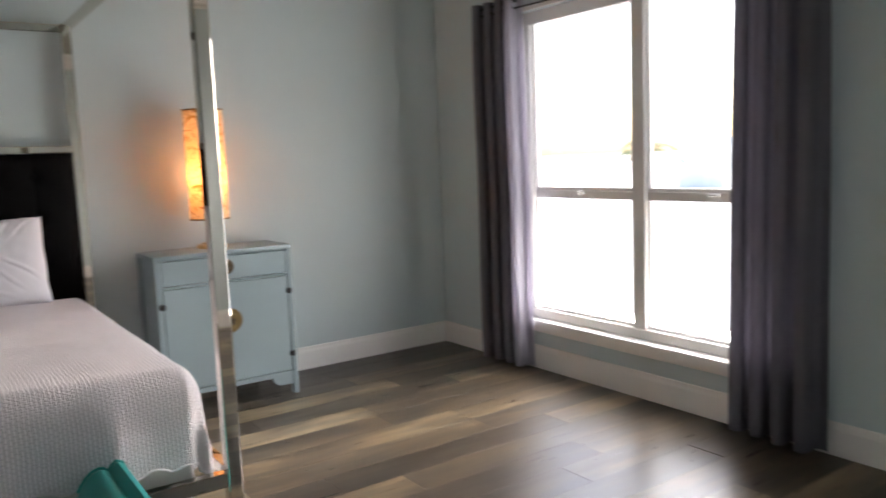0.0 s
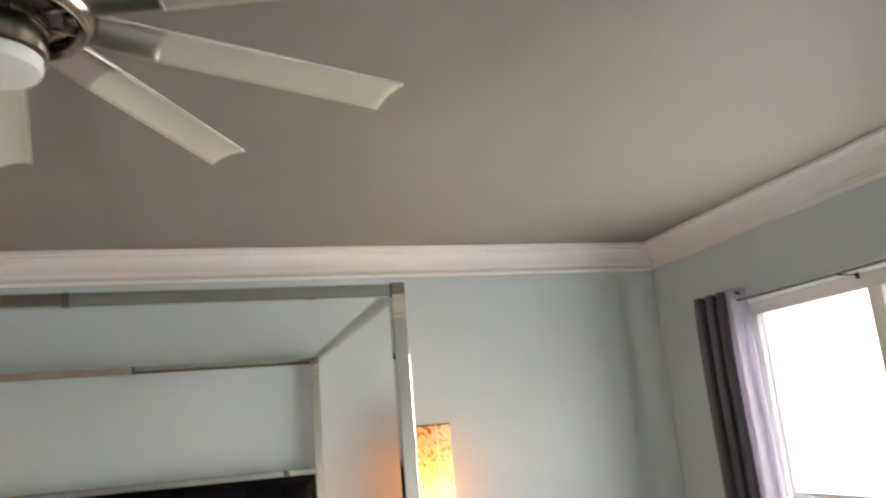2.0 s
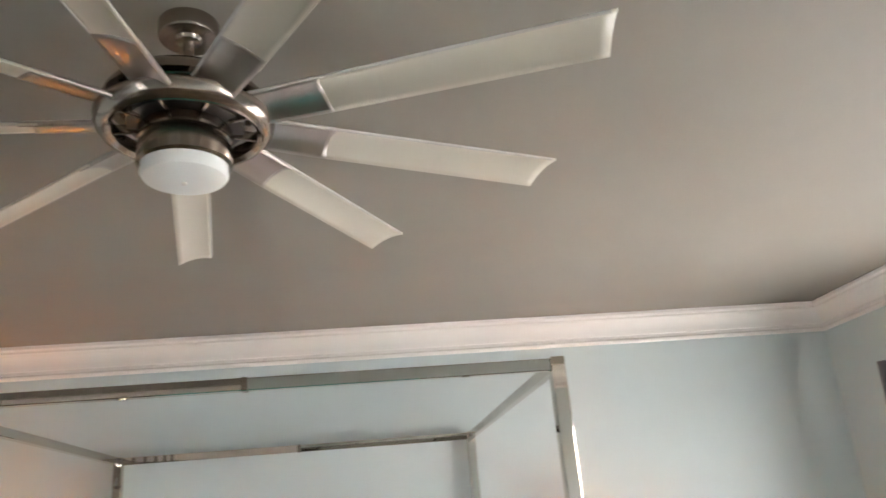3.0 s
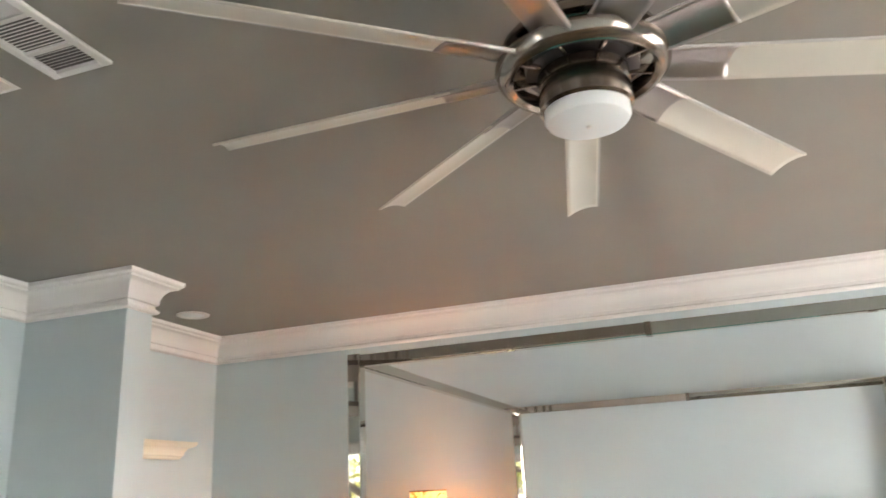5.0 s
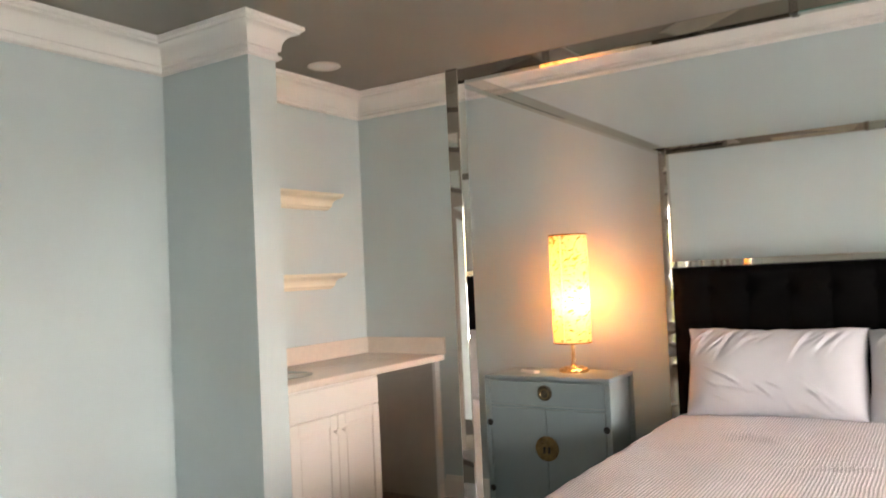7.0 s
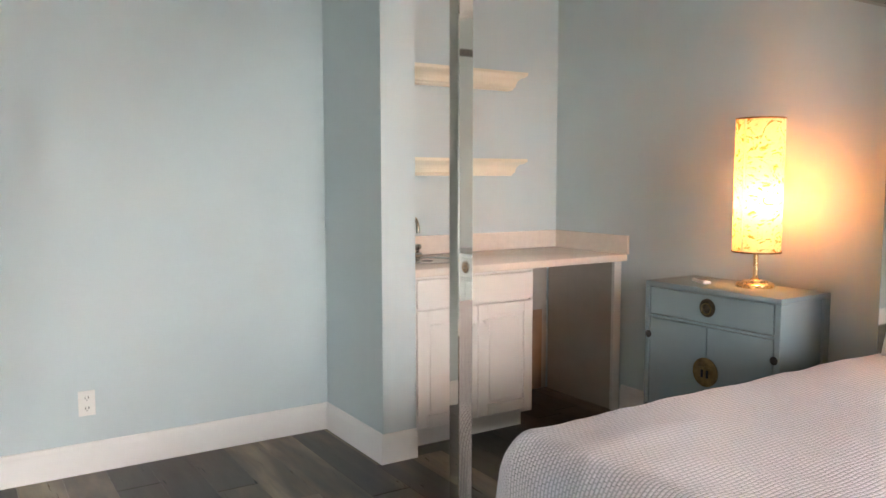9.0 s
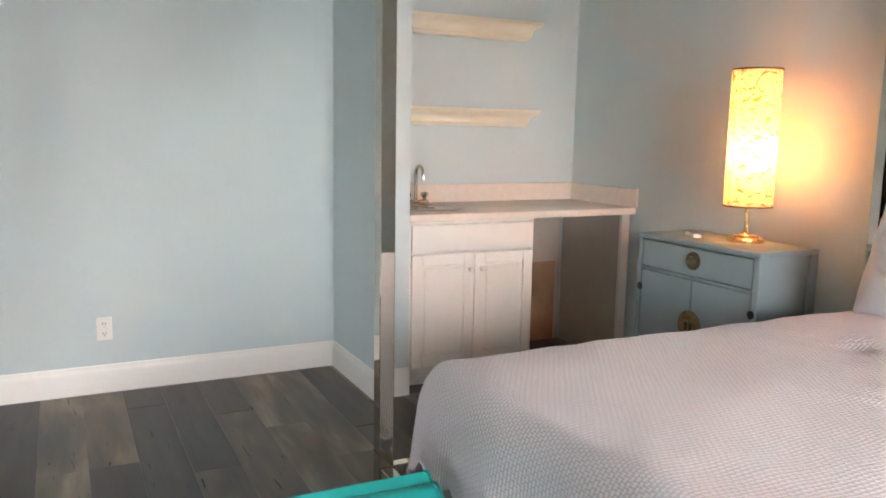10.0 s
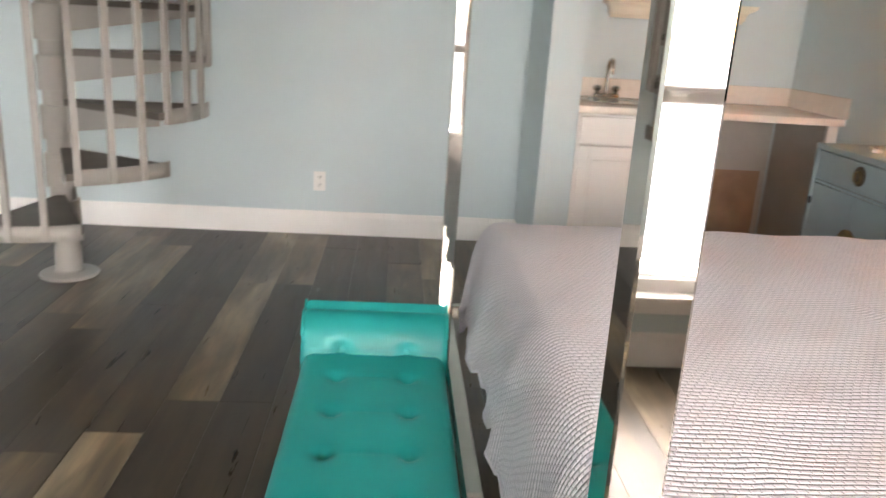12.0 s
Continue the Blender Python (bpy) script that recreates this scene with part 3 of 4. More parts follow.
def coverlet():
    ob = thing("coverlet", (0, -1.1, 0.676), "white waffle weave coverlet draped over the bed", "bedspread")
    hx, yf, yh = 0.855, -2.01, -0.30
    hang, R = 0.375, 0.125
    total = hx + hang
    def fn(u, v):
        s = (u - 0.5) * 2 * total
        t = yh + (yf - hang - yh) * v
        ds, dt = max(0.0, abs(s) - hx), max(0.0, yf - t)
        sg = 1 if s >= 0 else -1
        d = math.hypot(ds, dt)
        x, y, z = max(-hx, min(hx, s)), max(yf, t), 0.0
        if d > 0:
            a = min(d / R, math.pi / 2)
            out = R * math.sin(a) * 0.55
            down = R * (1 - math.cos(a)) + max(0.0, d - R * math.pi / 2)
            cx, cy = sg * ds / d, -dt / d
            along = t if ds > dt else s
            wave = math.sin(along * 24 + 1.3 * math.sin(along * 7)) + 0.5 * math.sin(along * 41 + 1)
            flare = out + down * (0.05 if ds > dt else 0.10) + (0.0065 * wave + 0.010 * math.sin(along * 11 + 0.8)) * min(1, down / 0.25)
            x += cx * flare
            y += cy * flare
            z -= min(down, hang * 1.02) + (0.008 * wave - 0.020 * abs(math.sin(along * math.pi / 0.10))) * max(0, down - 0.2) / 0.13
        p = Vector((x, y, 0))
        crown_shape = 0.014 * (1 - (x / 0.95) ** 2) * 1.2
        n1 = noise.noise(Vector((x * 2.3, y * 2.3, 1.0))) * 0.012 + noise.noise(Vector((x * 6, y * 6, 5.0))) * 0.006
        n2 = abs(noise.noise(Vector((x * 3 + 4, y * 5, 2.0)))) * 0.008
        for cx, cy, ang, ln, wd, hh in ((-0.46, -0.82, 0.5, 0.085, 0.024, 0.021), (-0.37, -0.86, -0.6, 0.065, 0.022, 0.021), (-0.53, -0.74, 1.2, 0.07, 0.022, 0.012), (-0.05, -1.22, 0.3, 0.12, 0.02, 0.014)):
            du, dv = (x - cx) * math.cos(ang) + (y - cy) * math.sin(ang), -(x - cx) * math.sin(ang) + (y - cy) * math.cos(ang)
            n1 += hh * math.exp(-(du / ln) ** 2 - (dv / wd) ** 2) - 0.25 * hh * math.exp(-(du / ln) ** 2 - ((dv - 2 * wd) / wd) ** 2)
        return (x, y + 1.1, z + crown_shape + n1 - n2 + 0.004)
    w = 2 * total
    l = yh - (yf - hang)
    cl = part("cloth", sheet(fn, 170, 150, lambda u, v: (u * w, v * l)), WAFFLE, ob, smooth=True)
    thicken(cl, 0.008, 1.0)
    rim = [fn(0.0, k / 150) for k in range(20, 151)] + [fn(k / 170, 1.0) for k in range(1, 171)] + [fn(1.0, k / 150) for k in range(149, 19, -1)]
    part("hem", tube(rim, 0.0045, 6), WAFFLE, cl, "scalloped hem of the coverlet", True)

coverlet()

def pillow(w, h, t, seed, folds):
    rnd = random.Random(seed)
    o = Vector((rnd.uniform(0, 50), rnd.uniform(0, 50), 0))
    nu, nv = 150, 90
    bm = bmesh.new()
    creases = []
    for k in range(folds):
        top = k < folds * 0.72
        u0 = rnd.uniform(-0.75, 1.0) if top else rnd.uniform(-0.9, 0.9)
        v0 = rnd.uniform(0.82, 1.0) if top else rnd.uniform(-0.95, -0.35)
        ang = rnd.uniform(-2.75, -2.1) if top else rnd.uniform(2.3, 2.9)
        creases.append((u0 * w / 2, v0 * h / 2, math.cos(ang), math.sin(ang), rnd.uniform(0.07, 0.22), rnd.uniform(0.0065, 0.011), rnd.uniform(0.004, 0.010)))
    def pt(i, j, side):
        u, v = 2 * i / nu - 1, 2 * j / nv - 1
        fu, fv = (1 - abs(u) ** 5.0), (1 - abs(v) ** 3.2)
        th = t / 2 * (max(fu, 0) * max(fv, 0)) ** 0.42
        x = u * w / 2 * (1 - 0.025 * (1 - abs(v) ** 2) * abs(u))
        z = v * h / 2 * (1 - 0.06 * (1 - abs(u) ** 2) * abs(v))
        z += (0.012 * noise.noise(Vector((x * 9, v, 1.0)) + o) + 0.006 * noise.noise(Vector((x * 24, v, 4.0)) + o)) * max(0, v) ** 4
        x += 0.010 * noise.noise(Vector((u, z * 9, 2.0)) + o) * abs(u) ** 4
        swell = noise.noise(Vector((x * 5 + z * 3, z * 3.0 - x * 2, 3.0)) + o)
        small = noise.noise(Vector((x * 20, z * 16, 7.0)) + o)
        edge = max(fu, 0) * max(fv, 0)
        fold = 0.0
        for cx, cz, dx, dz, ln, wd, dp in creases:
            along, across = (x - cx) * dx + (z - cz) * dz, -(x - cx) * dz + (z - cz) * dx
            if -0.05 < along < ln * 1.4:
                across += 0.008 * math.sin(along * 18 + cx * 40)
                taper = math.exp(-((along - ln * 0.35) / (ln * 0.5)) ** 2)
                fold += dp * taper * (math.exp(-(across / wd) ** 2) - 0.8 * math.exp(-((across - 1.6 * wd) / wd) ** 2))
        th += (0.014 * swell + 0.004 * small + fold) * (0.2 + 0.8 * edge) * (1 if th > 0.001 else 0)
        return (x, side * max(th, 0.0), z)
    grid = {}
    for side in (-1, 1):
        for i in range(nu + 1):
            for j in range(nv + 1):
                rim = i in (0, nu) or j in (0, nv)
                key = (i, j, 0 if rim else side)
                if key not in grid:
                    p = pt(i, j, side)
                    grid[key] = bm.verts.new((p[0], 0 if rim else p[1], p[2]))
    for side in (-1, 1):
        for i in range(nu):
            for j in range(nv):
                ks = [(i, j), (i + 1, j), (i + 1, j + 1), (i, j + 1)]
                f = [grid[(a, b, 0 if (a in (0, nu) or b in (0, nv)) else side)] for a, b in ks]
                bm.faces.new(f)
    bmesh.ops.recalc_face_normals(bm, faces=bm.faces)
    return bm

for x, seed, lean, folds in ((-0.435, 4, 20, 46), (0.355, 11, 22, 15)):
    ob = mesh_object("pillow", pillow(0.80, 0.44, 0.21, seed, folds), LINEN, True)
    ob.matrix_world = pose(x, -0.255, 0.885, -lean, 0, 1.5 if x < 0 else -1)
    tagged(ob, "plump white cotton pillow leaning on the black headboard", "pillow", "pillows on the bed")

# ---------------------------------------------------------------- nightstands
def nightstand(x0, x1, label):
    w, d, h = x1 - x0, 0.35, 0.855
    ob = thing("nightstand", ((x0 + x1) / 2, -0.265, 0), label, "nightstand", "nightstands beside the bed")
    a, f, b = w / 2, -d / 2, d / 2
    part("body", boxes((-a + 0.012, a - 0.012, f + 0.024, b, 0.125, h - 0.024)), NSTAND, ob)
    part("top", boxes((-a, a, f, b, h - 0.024, h), bevel=0.004, seg=2), NSTAND, ob, smooth=True)
    for sx in (-1, 1):
        for y0, y1 in ((f, f + 0.045), (b - 0.045, b)):
            part("leg", boxes((sx * a - (0.03 if sx > 0 else 0), sx * a + (0 if sx > 0 else 0.03), y0, y1, 0, h - 0.024), bevel=0.003), NSTAND, ob)
    # apron with curved brackets at both ends
    bm = bmesh.new()
    rows = [(-a + 0.03, 0.06)]
    for k in range(7):
        t = k / 6 * math.pi / 2
        rows.append((-a + 0.10 + 0.05 * math.sin(t) - 0.0, 0.06 + 0.05 * (1 - math.cos(t))))
    rows = rows + [(-x, z) for x, z in rows[::-1]] + [(a - 0.03, 0.135), (-a + 0.03, 0.135)]
    vs = [bm.verts.new((x, f + 0.004, z)) for x, z in rows]
    face = bm.faces.new(vs)
    ext = bmesh.ops.extrude_face_region(bm, geom=[face])
    bmesh.ops.translate(bm, verts=[v for v in ext["geom"] if isinstance(v, bmesh.types.BMVert)], vec=(0, 0.018, 0))
    bmesh.ops.recalc_face_normals(bm, faces=bm.faces)
    part("apron", bm, NSTAND, ob)
    part("middle_rail", boxes((-a + 0.03, a - 0.03, f + 0.002, f + 0.024, 0.685, 0.695), bevel=0.001), NSTAND, ob)
    drawer = part("drawer", boxes((-a + 0.034, a - 0.034, f + 0.001, f + 0.02, 0.700, h - 0.030), bevel=0.002), NSTAND, ob)
    plate = [(0, 0.008), (0.018, 0.008), (0.022, 0.004), (0.030, 0.007), (0.037, 0.004), (0.038, 0.0)]
    part("pull_plate", turned(lathe([(r * 1.1, z) for r, z in plate], 28), pose(0, f + 0.001, 0.768, 90, 0, 0)), BRONZE, drawer, "round dark bronze drawer plate", True)
    part("pull_ring", turned(lathe([(0.021, 0.009), (0.024, 0.013), (0.028, 0.009), (0.024, 0.006), (0.021, 0.009)], 24), pose(0, f + 0.001, 0.764, 90, 0, 0)), BRASS, drawer, "brass ring pull", True)
    for sx in (-1, 1):
        x_in, x_out = sx * 0.0015, sx * (a - 0.034)
        door = part("door", boxes((min(x_in, x_out), max(x_in, x_out), f + 0.001, f + 0.02, 0.142, 0.680), bevel=0.002), NSTAND, ob)
        bm = bmesh.new()
        n = 18
        rim = [bm.verts.new((sx * (0.001 + 0.066 * math.sin(math.pi * k / n)), f - 0.004, 0.475 - 0.066 * math.cos(math.pi * k / n))) for k in range(n + 1)]
        fc = bm.faces.new(rim)
        ex = bmesh.ops.extrude_face_region(bm, geom=[fc])
        bmesh.ops.translate(bm, verts=[v for v in ex["geom"] if isinstance(v, bmesh.types.BMVert)], vec=(0, 0.005, 0))
        bmesh.ops.recalc_face_normals(bm, faces=bm.faces)
        part("lock_plate", bm, BRASS, door, "half round brass lock plate")
        part("lock_drop", boxes((min(sx * 0.008, sx * 0.02), max(sx * 0.008, sx * 0.02), f - 0.010, f - 0.004, 0.45, 0.486), bevel=0.002), IRON, door)
        part("lock_bar", boxes((min(sx * 0.001, sx * 0.034), max(sx * 0.001, sx * 0.034), f - 0.010, f - 0.004, 0.498, 0.510), bevel=0.002), BRASS, door)
        for z in (0.595, 0.235):
            part("hinge", turned(lathe([(0, 0.007), (0.012, 0.006), (0.018, 0.002), (0.018, 0.0)], 16), pose(sx * (a - 0.026), f - 0.0005, z, 90, 0, 0)), IRON, door, "round dark iron hinge plate", True)
    return ob

nightstand(-1.915, -1.185, "grey blue lacquered cabinet nightstand holding a lit lamp")
nightstand(1.21, 1.955, "grey blue lacquered cabinet nightstand near the window corner")

def lamp(place):
    ob = thing("table_lamp", (place[0], place[1], 0.855), "lit lamp with gold patterned cylinder shade and brass base", "lamp", "lamps on the nightstands")
    part("base", lathe([(0, 0.0), (0.080, 0.0), (0.083, 0.006), (0.082, 0.016), (0.076, 0.021), (0.056, 0.023), (0.054, 0.030), (0.022, 0.034), (0.013, 0.044), (0.011, 0.055)], 36), BRASS_BRIGHT, ob, "polished brass disc base", True)
    part("stem", lathe([(0.0105, 0.03), (0.0105, 0.30), (0.016, 0.305), (0.016, 0.34), (0, 0.345)], 16), BRASS_BRIGHT, ob, smooth=True)
    part("bulb", lathe([(0, 0.345), (0.012, 0.35), (0.014, 0.36)], 12), PLASTIC, ob)
    sh = part("shade", lathe([(0.104, 0.165), (0.104, 0.75)], 64), SHADE, ob, "glowing gold patterned paper shade", True)
    for z in (0.157, 0.75):
        part("shade_ring", lathe([(0.102, z), (0.107, z), (0.107, z + 0.008), (0.102, z + 0.008), (0.102, z)], 64), BRASS, sh, "dark brass rim", True)
    part("seam", boxes((-0.004, 0.004, -0.1065, -0.1042, 0.166, 0.749)), SEAM, sh, "pale vertical seam of the shade")
    part("spider", boxes((-0.103, 0.103, -0.002, 0.002, 0.165, 0.169), (-0.002, 0.002, -0.103, 0.103, 0.165, 0.169)), BRASS, sh)

BRASS_BRIGHT = mottle(mat("polished brass", (0.62, 0.46, 0.24), 0.16, 1.0), (0.62, 0.46, 0.24), 0.05, 8, 90, 0.02, 0.0005, (0.24, 0.34))
for k in LAMPS:
    lamp(LAMPS[k])

remote = thing("remote_control", (-1.70, -0.30, 0.855), "small white remote control lying on the nightstand", "remote")
part("case", boxes((-0.02, 0.02, -0.065, 0.065, 0.0, 0.016), bevel=0.005, seg=2), PLASTIC, remote, smooth=True)
part("button_pad", boxes((-0.012, 0.012, -0.03, 0.04, 0.016, 0.0185), bevel=0.001), mat("grey rubber", (0.35, 0.35, 0.36), 0.6), remote)
remote.rotation_euler = (0, 0, radians(62))

# ---------------------------------------------------------------- bench
def bench():
    ob = thing("bench", (0, -2.382, 0), "teal tufted vinyl bench with flared arms at the bed foot", "bench")
    L, W = 0.645, 0.197
    seat_z = 0.375
    xs = [-0.555 + 0.185 * k for k in range(7)]
    ys = (-0.0925, 0.0925)
    def seat(u, v):
        x, y = (u - 0.5) * 2 * (L - 0.10), (v - 0.5) * 2 * W
        eu, ev = min(u, 1 - u) * 2 * (L - 0.10), min(v, 1 - v) * 2 * W
        r = 0.03
        z = seat_z
        for e in (eu, ev):
            if e < r:
                z -= r - math.sqrt(max(0.0, r * r - (r - e) ** 2))
        for bx in xs:
            if abs(bx) > L - 0.12:
                continue
            z -= 0.0022 * math.exp(-((x - bx) / 0.007) ** 2) * math.exp(-(y / 0.055) ** 4)
            for by in ys:
                d2 = (x - bx) ** 2 + (y - by) ** 2
                z -= 0.018 * math.exp(-d2 / 0.00035) + 0.005 * math.exp(-d2 / 0.0018)
        return (x, y, z)
    top = part("seat", sheet(seat, 150, 54), VINYL, ob, "teal button tufted seat", True)
    part("base", boxes((-L + 0.10, L - 0.10, -W, W, 0.16, seat_z - 0.028), bevel=0.006, seg=2), VINYL, ob, smooth=True)
    for bx in xs:
        for by in ys:
            if abs(bx) < L - 0.12:
                part("button", turned(lathe([(0, 0.004), (0.007, 0.003), (0.010, 0.0)], 12), pose(bx, by, seat_z - 0.024)), VINYL, top)
    prof = [(0.50, 0.16), (0.50, 0.36), (0.502, 0.374), (0.509, 0.384), (0.512, 0.392), (0.515, 0.404), (0.521, 0.420), (0.531, 0.438), (0.545, 0.456), (0.562, 0.469),
            (0.580, 0.475), (0.595, 0.471), (0.604, 0.463), (0.612, 0.474), (0.628, 0.486), (0.644, 0.478), (0.652, 0.455), (0.645, 0.40), (0.634, 0.36), (0.630, 0.16)]
    for sx in (-1, 1):
        bm = bmesh.new()
        n = 56
        rings = []
        for j in range(n + 1):
            y = -W - 0.008 + (2 * W + 0.016) * j / n
            e = min(j, n - j) / n * (2 * W)
            tuck = 0.014 * (1 - math.sqrt(max(0, 1 - max(0, 1 - e / 0.02) ** 2)))
            ring = []
            for x, z in prof:
                dip = 0.0
                if x < 0.60 and z > 0.3:
                    dip = 0.012 * math.exp(-((z - 0.384) / 0.020) ** 2) * sum(math.exp(-((y - q) / 0.026) ** 2) for q in ys)
                cx, cz = 0.575, 0.33
                sc = 1 - tuck / 0.15
                ring.append(bm.verts.new((sx * (cx + (x - cx) * sc + dip), y, max(0.16, cz + (z - cz) * sc - dip * 0.2))))
            rings.append(ring)
        k = len(prof)
        for a, b in zip(rings, rings[1:]):
            for i in range(k):
                bm.faces.new([a[i], a[(i + 1) % k], b[(i + 1) % k], b[i]])
        bm.faces.new(rings[0]), bm.faces.new(rings[-1][::-1])
        bmesh.ops.recalc_face_normals(bm, faces=bm.faces)
        arm = part("arm", bm, VINYL, ob, "flared teal vinyl arm", True)
        for y in (-W - 0.006, W + 0.006):
            part("piping", tube([(sx * x, y, z) for x, z in prof[6:18]], 0.004, 6), VINYL, arm, smooth=True)
        for by in ys:
            part("button", turned(lathe([(0, 0.004), (0.007, 0.003), (0.010, 0.0)], 12), pose(sx * 0.520, by, 0.383, 0, sx * -70, 0)), VINYL, arm)
        for sy in (-1, 1):
            part("foot", boxes((sx * 0.57 - 0.022, sx * 0.57 + 0.022, sy * (W - 0.04) - 0.022, sy * (W - 0.04) + 0.022, 0, 0.16), bevel=0.004), DARKWOOD, ob, "dark wooden foot")

DARKWOOD = mottle(mat("dark stained wood", (0.03, 0.02, 0.015), 0.4), (0.03, 0.02, 0.015), 0.3, 8, 60, 0.1)
bench()

# ---------------------------------------------------------------- wet bar
CX, CY0, CY1, CT = -2.485, -1.408, -0.672, 0.872
bar = thing("base_cabinet", ((XW + CX) / 2, (CY0 + CY1) / 2, 0), "white two door base cabinet under the wet bar counter", "cabinet")
bx, by = (XW + CX) / 2, (CY0 + CY1) / 2
hx, hy = (CX - XW) / 2 - 0.02, (CY1 - CY0) / 2
part("body", boxes((-hx, hx - 0.003, -hy, hy, 0.10, CT)), CABINET_WHITE, bar)
part("toe_kick", boxes((-hx, hx - 0.07, -hy + 0.01, hy - 0.01, 0.0, 0.10)), CABINET_WHITE, bar)
part("face_frame", boxes((hx - 0.003, hx + 0.012, -hy, -hy + 0.016, 0.10, CT), (hx - 0.003, hx + 0.012, hy - 0.016, hy, 0.10, CT),
                         (hx - 0.003, hx + 0.012, -hy + 0.016, hy - 0.016, CT - 0.012, CT), (hx - 0.003, hx + 0.012, -hy + 0.016, hy - 0.016, 0.10, 0.115)), CABINET_WHITE, bar)

def panel_front(name, y0, y1, z0, z1, raised):
    bm = bmesh.new()
    f = hx + 0.030
    if not raised:
        box(bm, hx + 0.012, f, y0, y1, z0, z1, bevel=0.006, seg=2)
        return part(name, bm, CABINET_WHITE, bar, smooth=True)
    s = 0.058
    for r in ((y0, y0 + s, z0, z1), (y1 - s, y1, z0, z1), (y0 + s, y1 - s, z0, z0 + s), (y0 + s, y1 - s, z1 - s, z1)):
        box(bm, hx + 0.012, f, *r, bevel=0.003)
    d = part(name, bm, CABINET_WHITE, bar, smooth=False)
    bm = boxes((hx + 0.012, hx + 0.020, y0 + s, y1 - s, z0 + s, z1 - s))
    box(bm, hx + 0.019, hx + 0.027, y0 + s + 0.014, y1 - s - 0.014, z0 + s + 0.014, z1 - s - 0.014, bevel=0.006)
    part("raised_panel", bm, CABINET_WHITE, d)
    return d

panel_front("drawer_front", -hy + 0.012, hy - 0.012, 0.715, CT - 0.016, False)
for sy in (-1, 1):
    y0, y1 = sorted((sy * 0.002, sy * (hy - 0.012)))
    d = panel_front("door", y0, y1, 0.122, 0.705, True)
    knob = lathe([(0.006, 0.0), (0.005, 0.012), (0.013, 0.018), (0.015, 0.024), (0.010, 0.031), (0, 0.033)], 16)
    part("knob", turned(knob, pose(hx + 0.030, sy * 0.034, 0.622, 0, 90, 0)), CABINET_WHITE, d, "round white knob", True)

GREIGE = mottle(mat("under counter greige", (0.50, 0.45, 0.39), 0.75), (0.50, 0.45, 0.39), 0.08, 3, 60, 0.15)
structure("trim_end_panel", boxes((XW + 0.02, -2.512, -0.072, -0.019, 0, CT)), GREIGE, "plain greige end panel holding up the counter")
structure("trim_end_edge", boxes((-2.511, -2.49, -0.074, -0.019, 0, CT)), CABINET_WHITE, "white front edge of the counter end panel")
# Thin greige sheet over the blue wall, from cabinet to end panel.
structure("wall_under_counter", boxes((XW + 0.0005, XW + 0.0018, CY1 + 0.001, -0.073, 0.002, CT - 0.001)), GREIGE, "dull greige wall face under the counter")

counter = thing("countertop", (XW, -0.71, CT), "pale laminate wet bar counter with low backsplash", "counter")
part("slab", boxes((0.002, 0.63, -0.708, 0.708, 0.001, 0.040), bevel=0.006, seg=2), COUNTER, counter, smooth=True)
part("backsplash", boxes((0.002, 0.022, -0.708, 0.708, 0.041, 0.148), bevel=0.003), COUNTER, counter, "laminate backsplash along the wall")
part("backsplash", boxes((0.023, 0.645, 0.688, 0.708, 0.0405, 0.148), bevel=0.003), COUNTER, counter, "laminate side splash")

sink = thing("sink", (-2.77, -1.16, CT + 0.04), "small round steel bar sink set in the counter", "sink")
part("basin", lathe([(0.175, 0.002), (0.178, 0.006), (0.168, 0.008), (0.155, 0.004), (0.150, -0.004), (0.145, -0.02)], 44), SINKMAT, sink, smooth=True)
part("bottom", lathe([(0.150, 0.0015), (0.10, 0.0012), (0, 0.001)], 44), SINKMAT, sink, smooth=True)
part("drain", lathe([(0.03, 0.0016), (0.028, 0.003), (0.015, 0.002), (0, 0.002)], 20), IRON, sink, smooth=True)

def faucet(x, y, z):
    ob = thing("faucet", (x, y, z), "chrome gooseneck bar faucet with two clear handles", "faucet")
    part("base", boxes((-0.025, 0.025, -0.075, 0.075, 0.0, 0.028), bevel=0.010, seg=3), CHROME, ob, smooth=True)
    pts = [(0, 0, 0.02), (0, 0, 0.06), (0, 0, 0.12), (0, 0, 0.17)] + \
          [(0.05 - 0.05 * math.cos(a), 0, 0.17 + 0.05 * math.sin(a)) for a in (math.pi * k / 10 for k in range(1, 10))] + [(0.10, 0, 0.165), (0.10, 0, 0.14)]
    part("spout", tube(pts, 0.010, 14), CHROME, ob, smooth=True)
    for sy in (-1, 1):
        part("handle", lathe([(0.012, 0.025), (0.012, 0.040), (0.022, 0.046), (0.024, 0.058), (0.020, 0.070), (0, 0.074)], 12, (0, sy * 0.055)), CHROME, ob, "round faceted handle", False)

faucet(-2.985, -1.15, CT + 0.04)

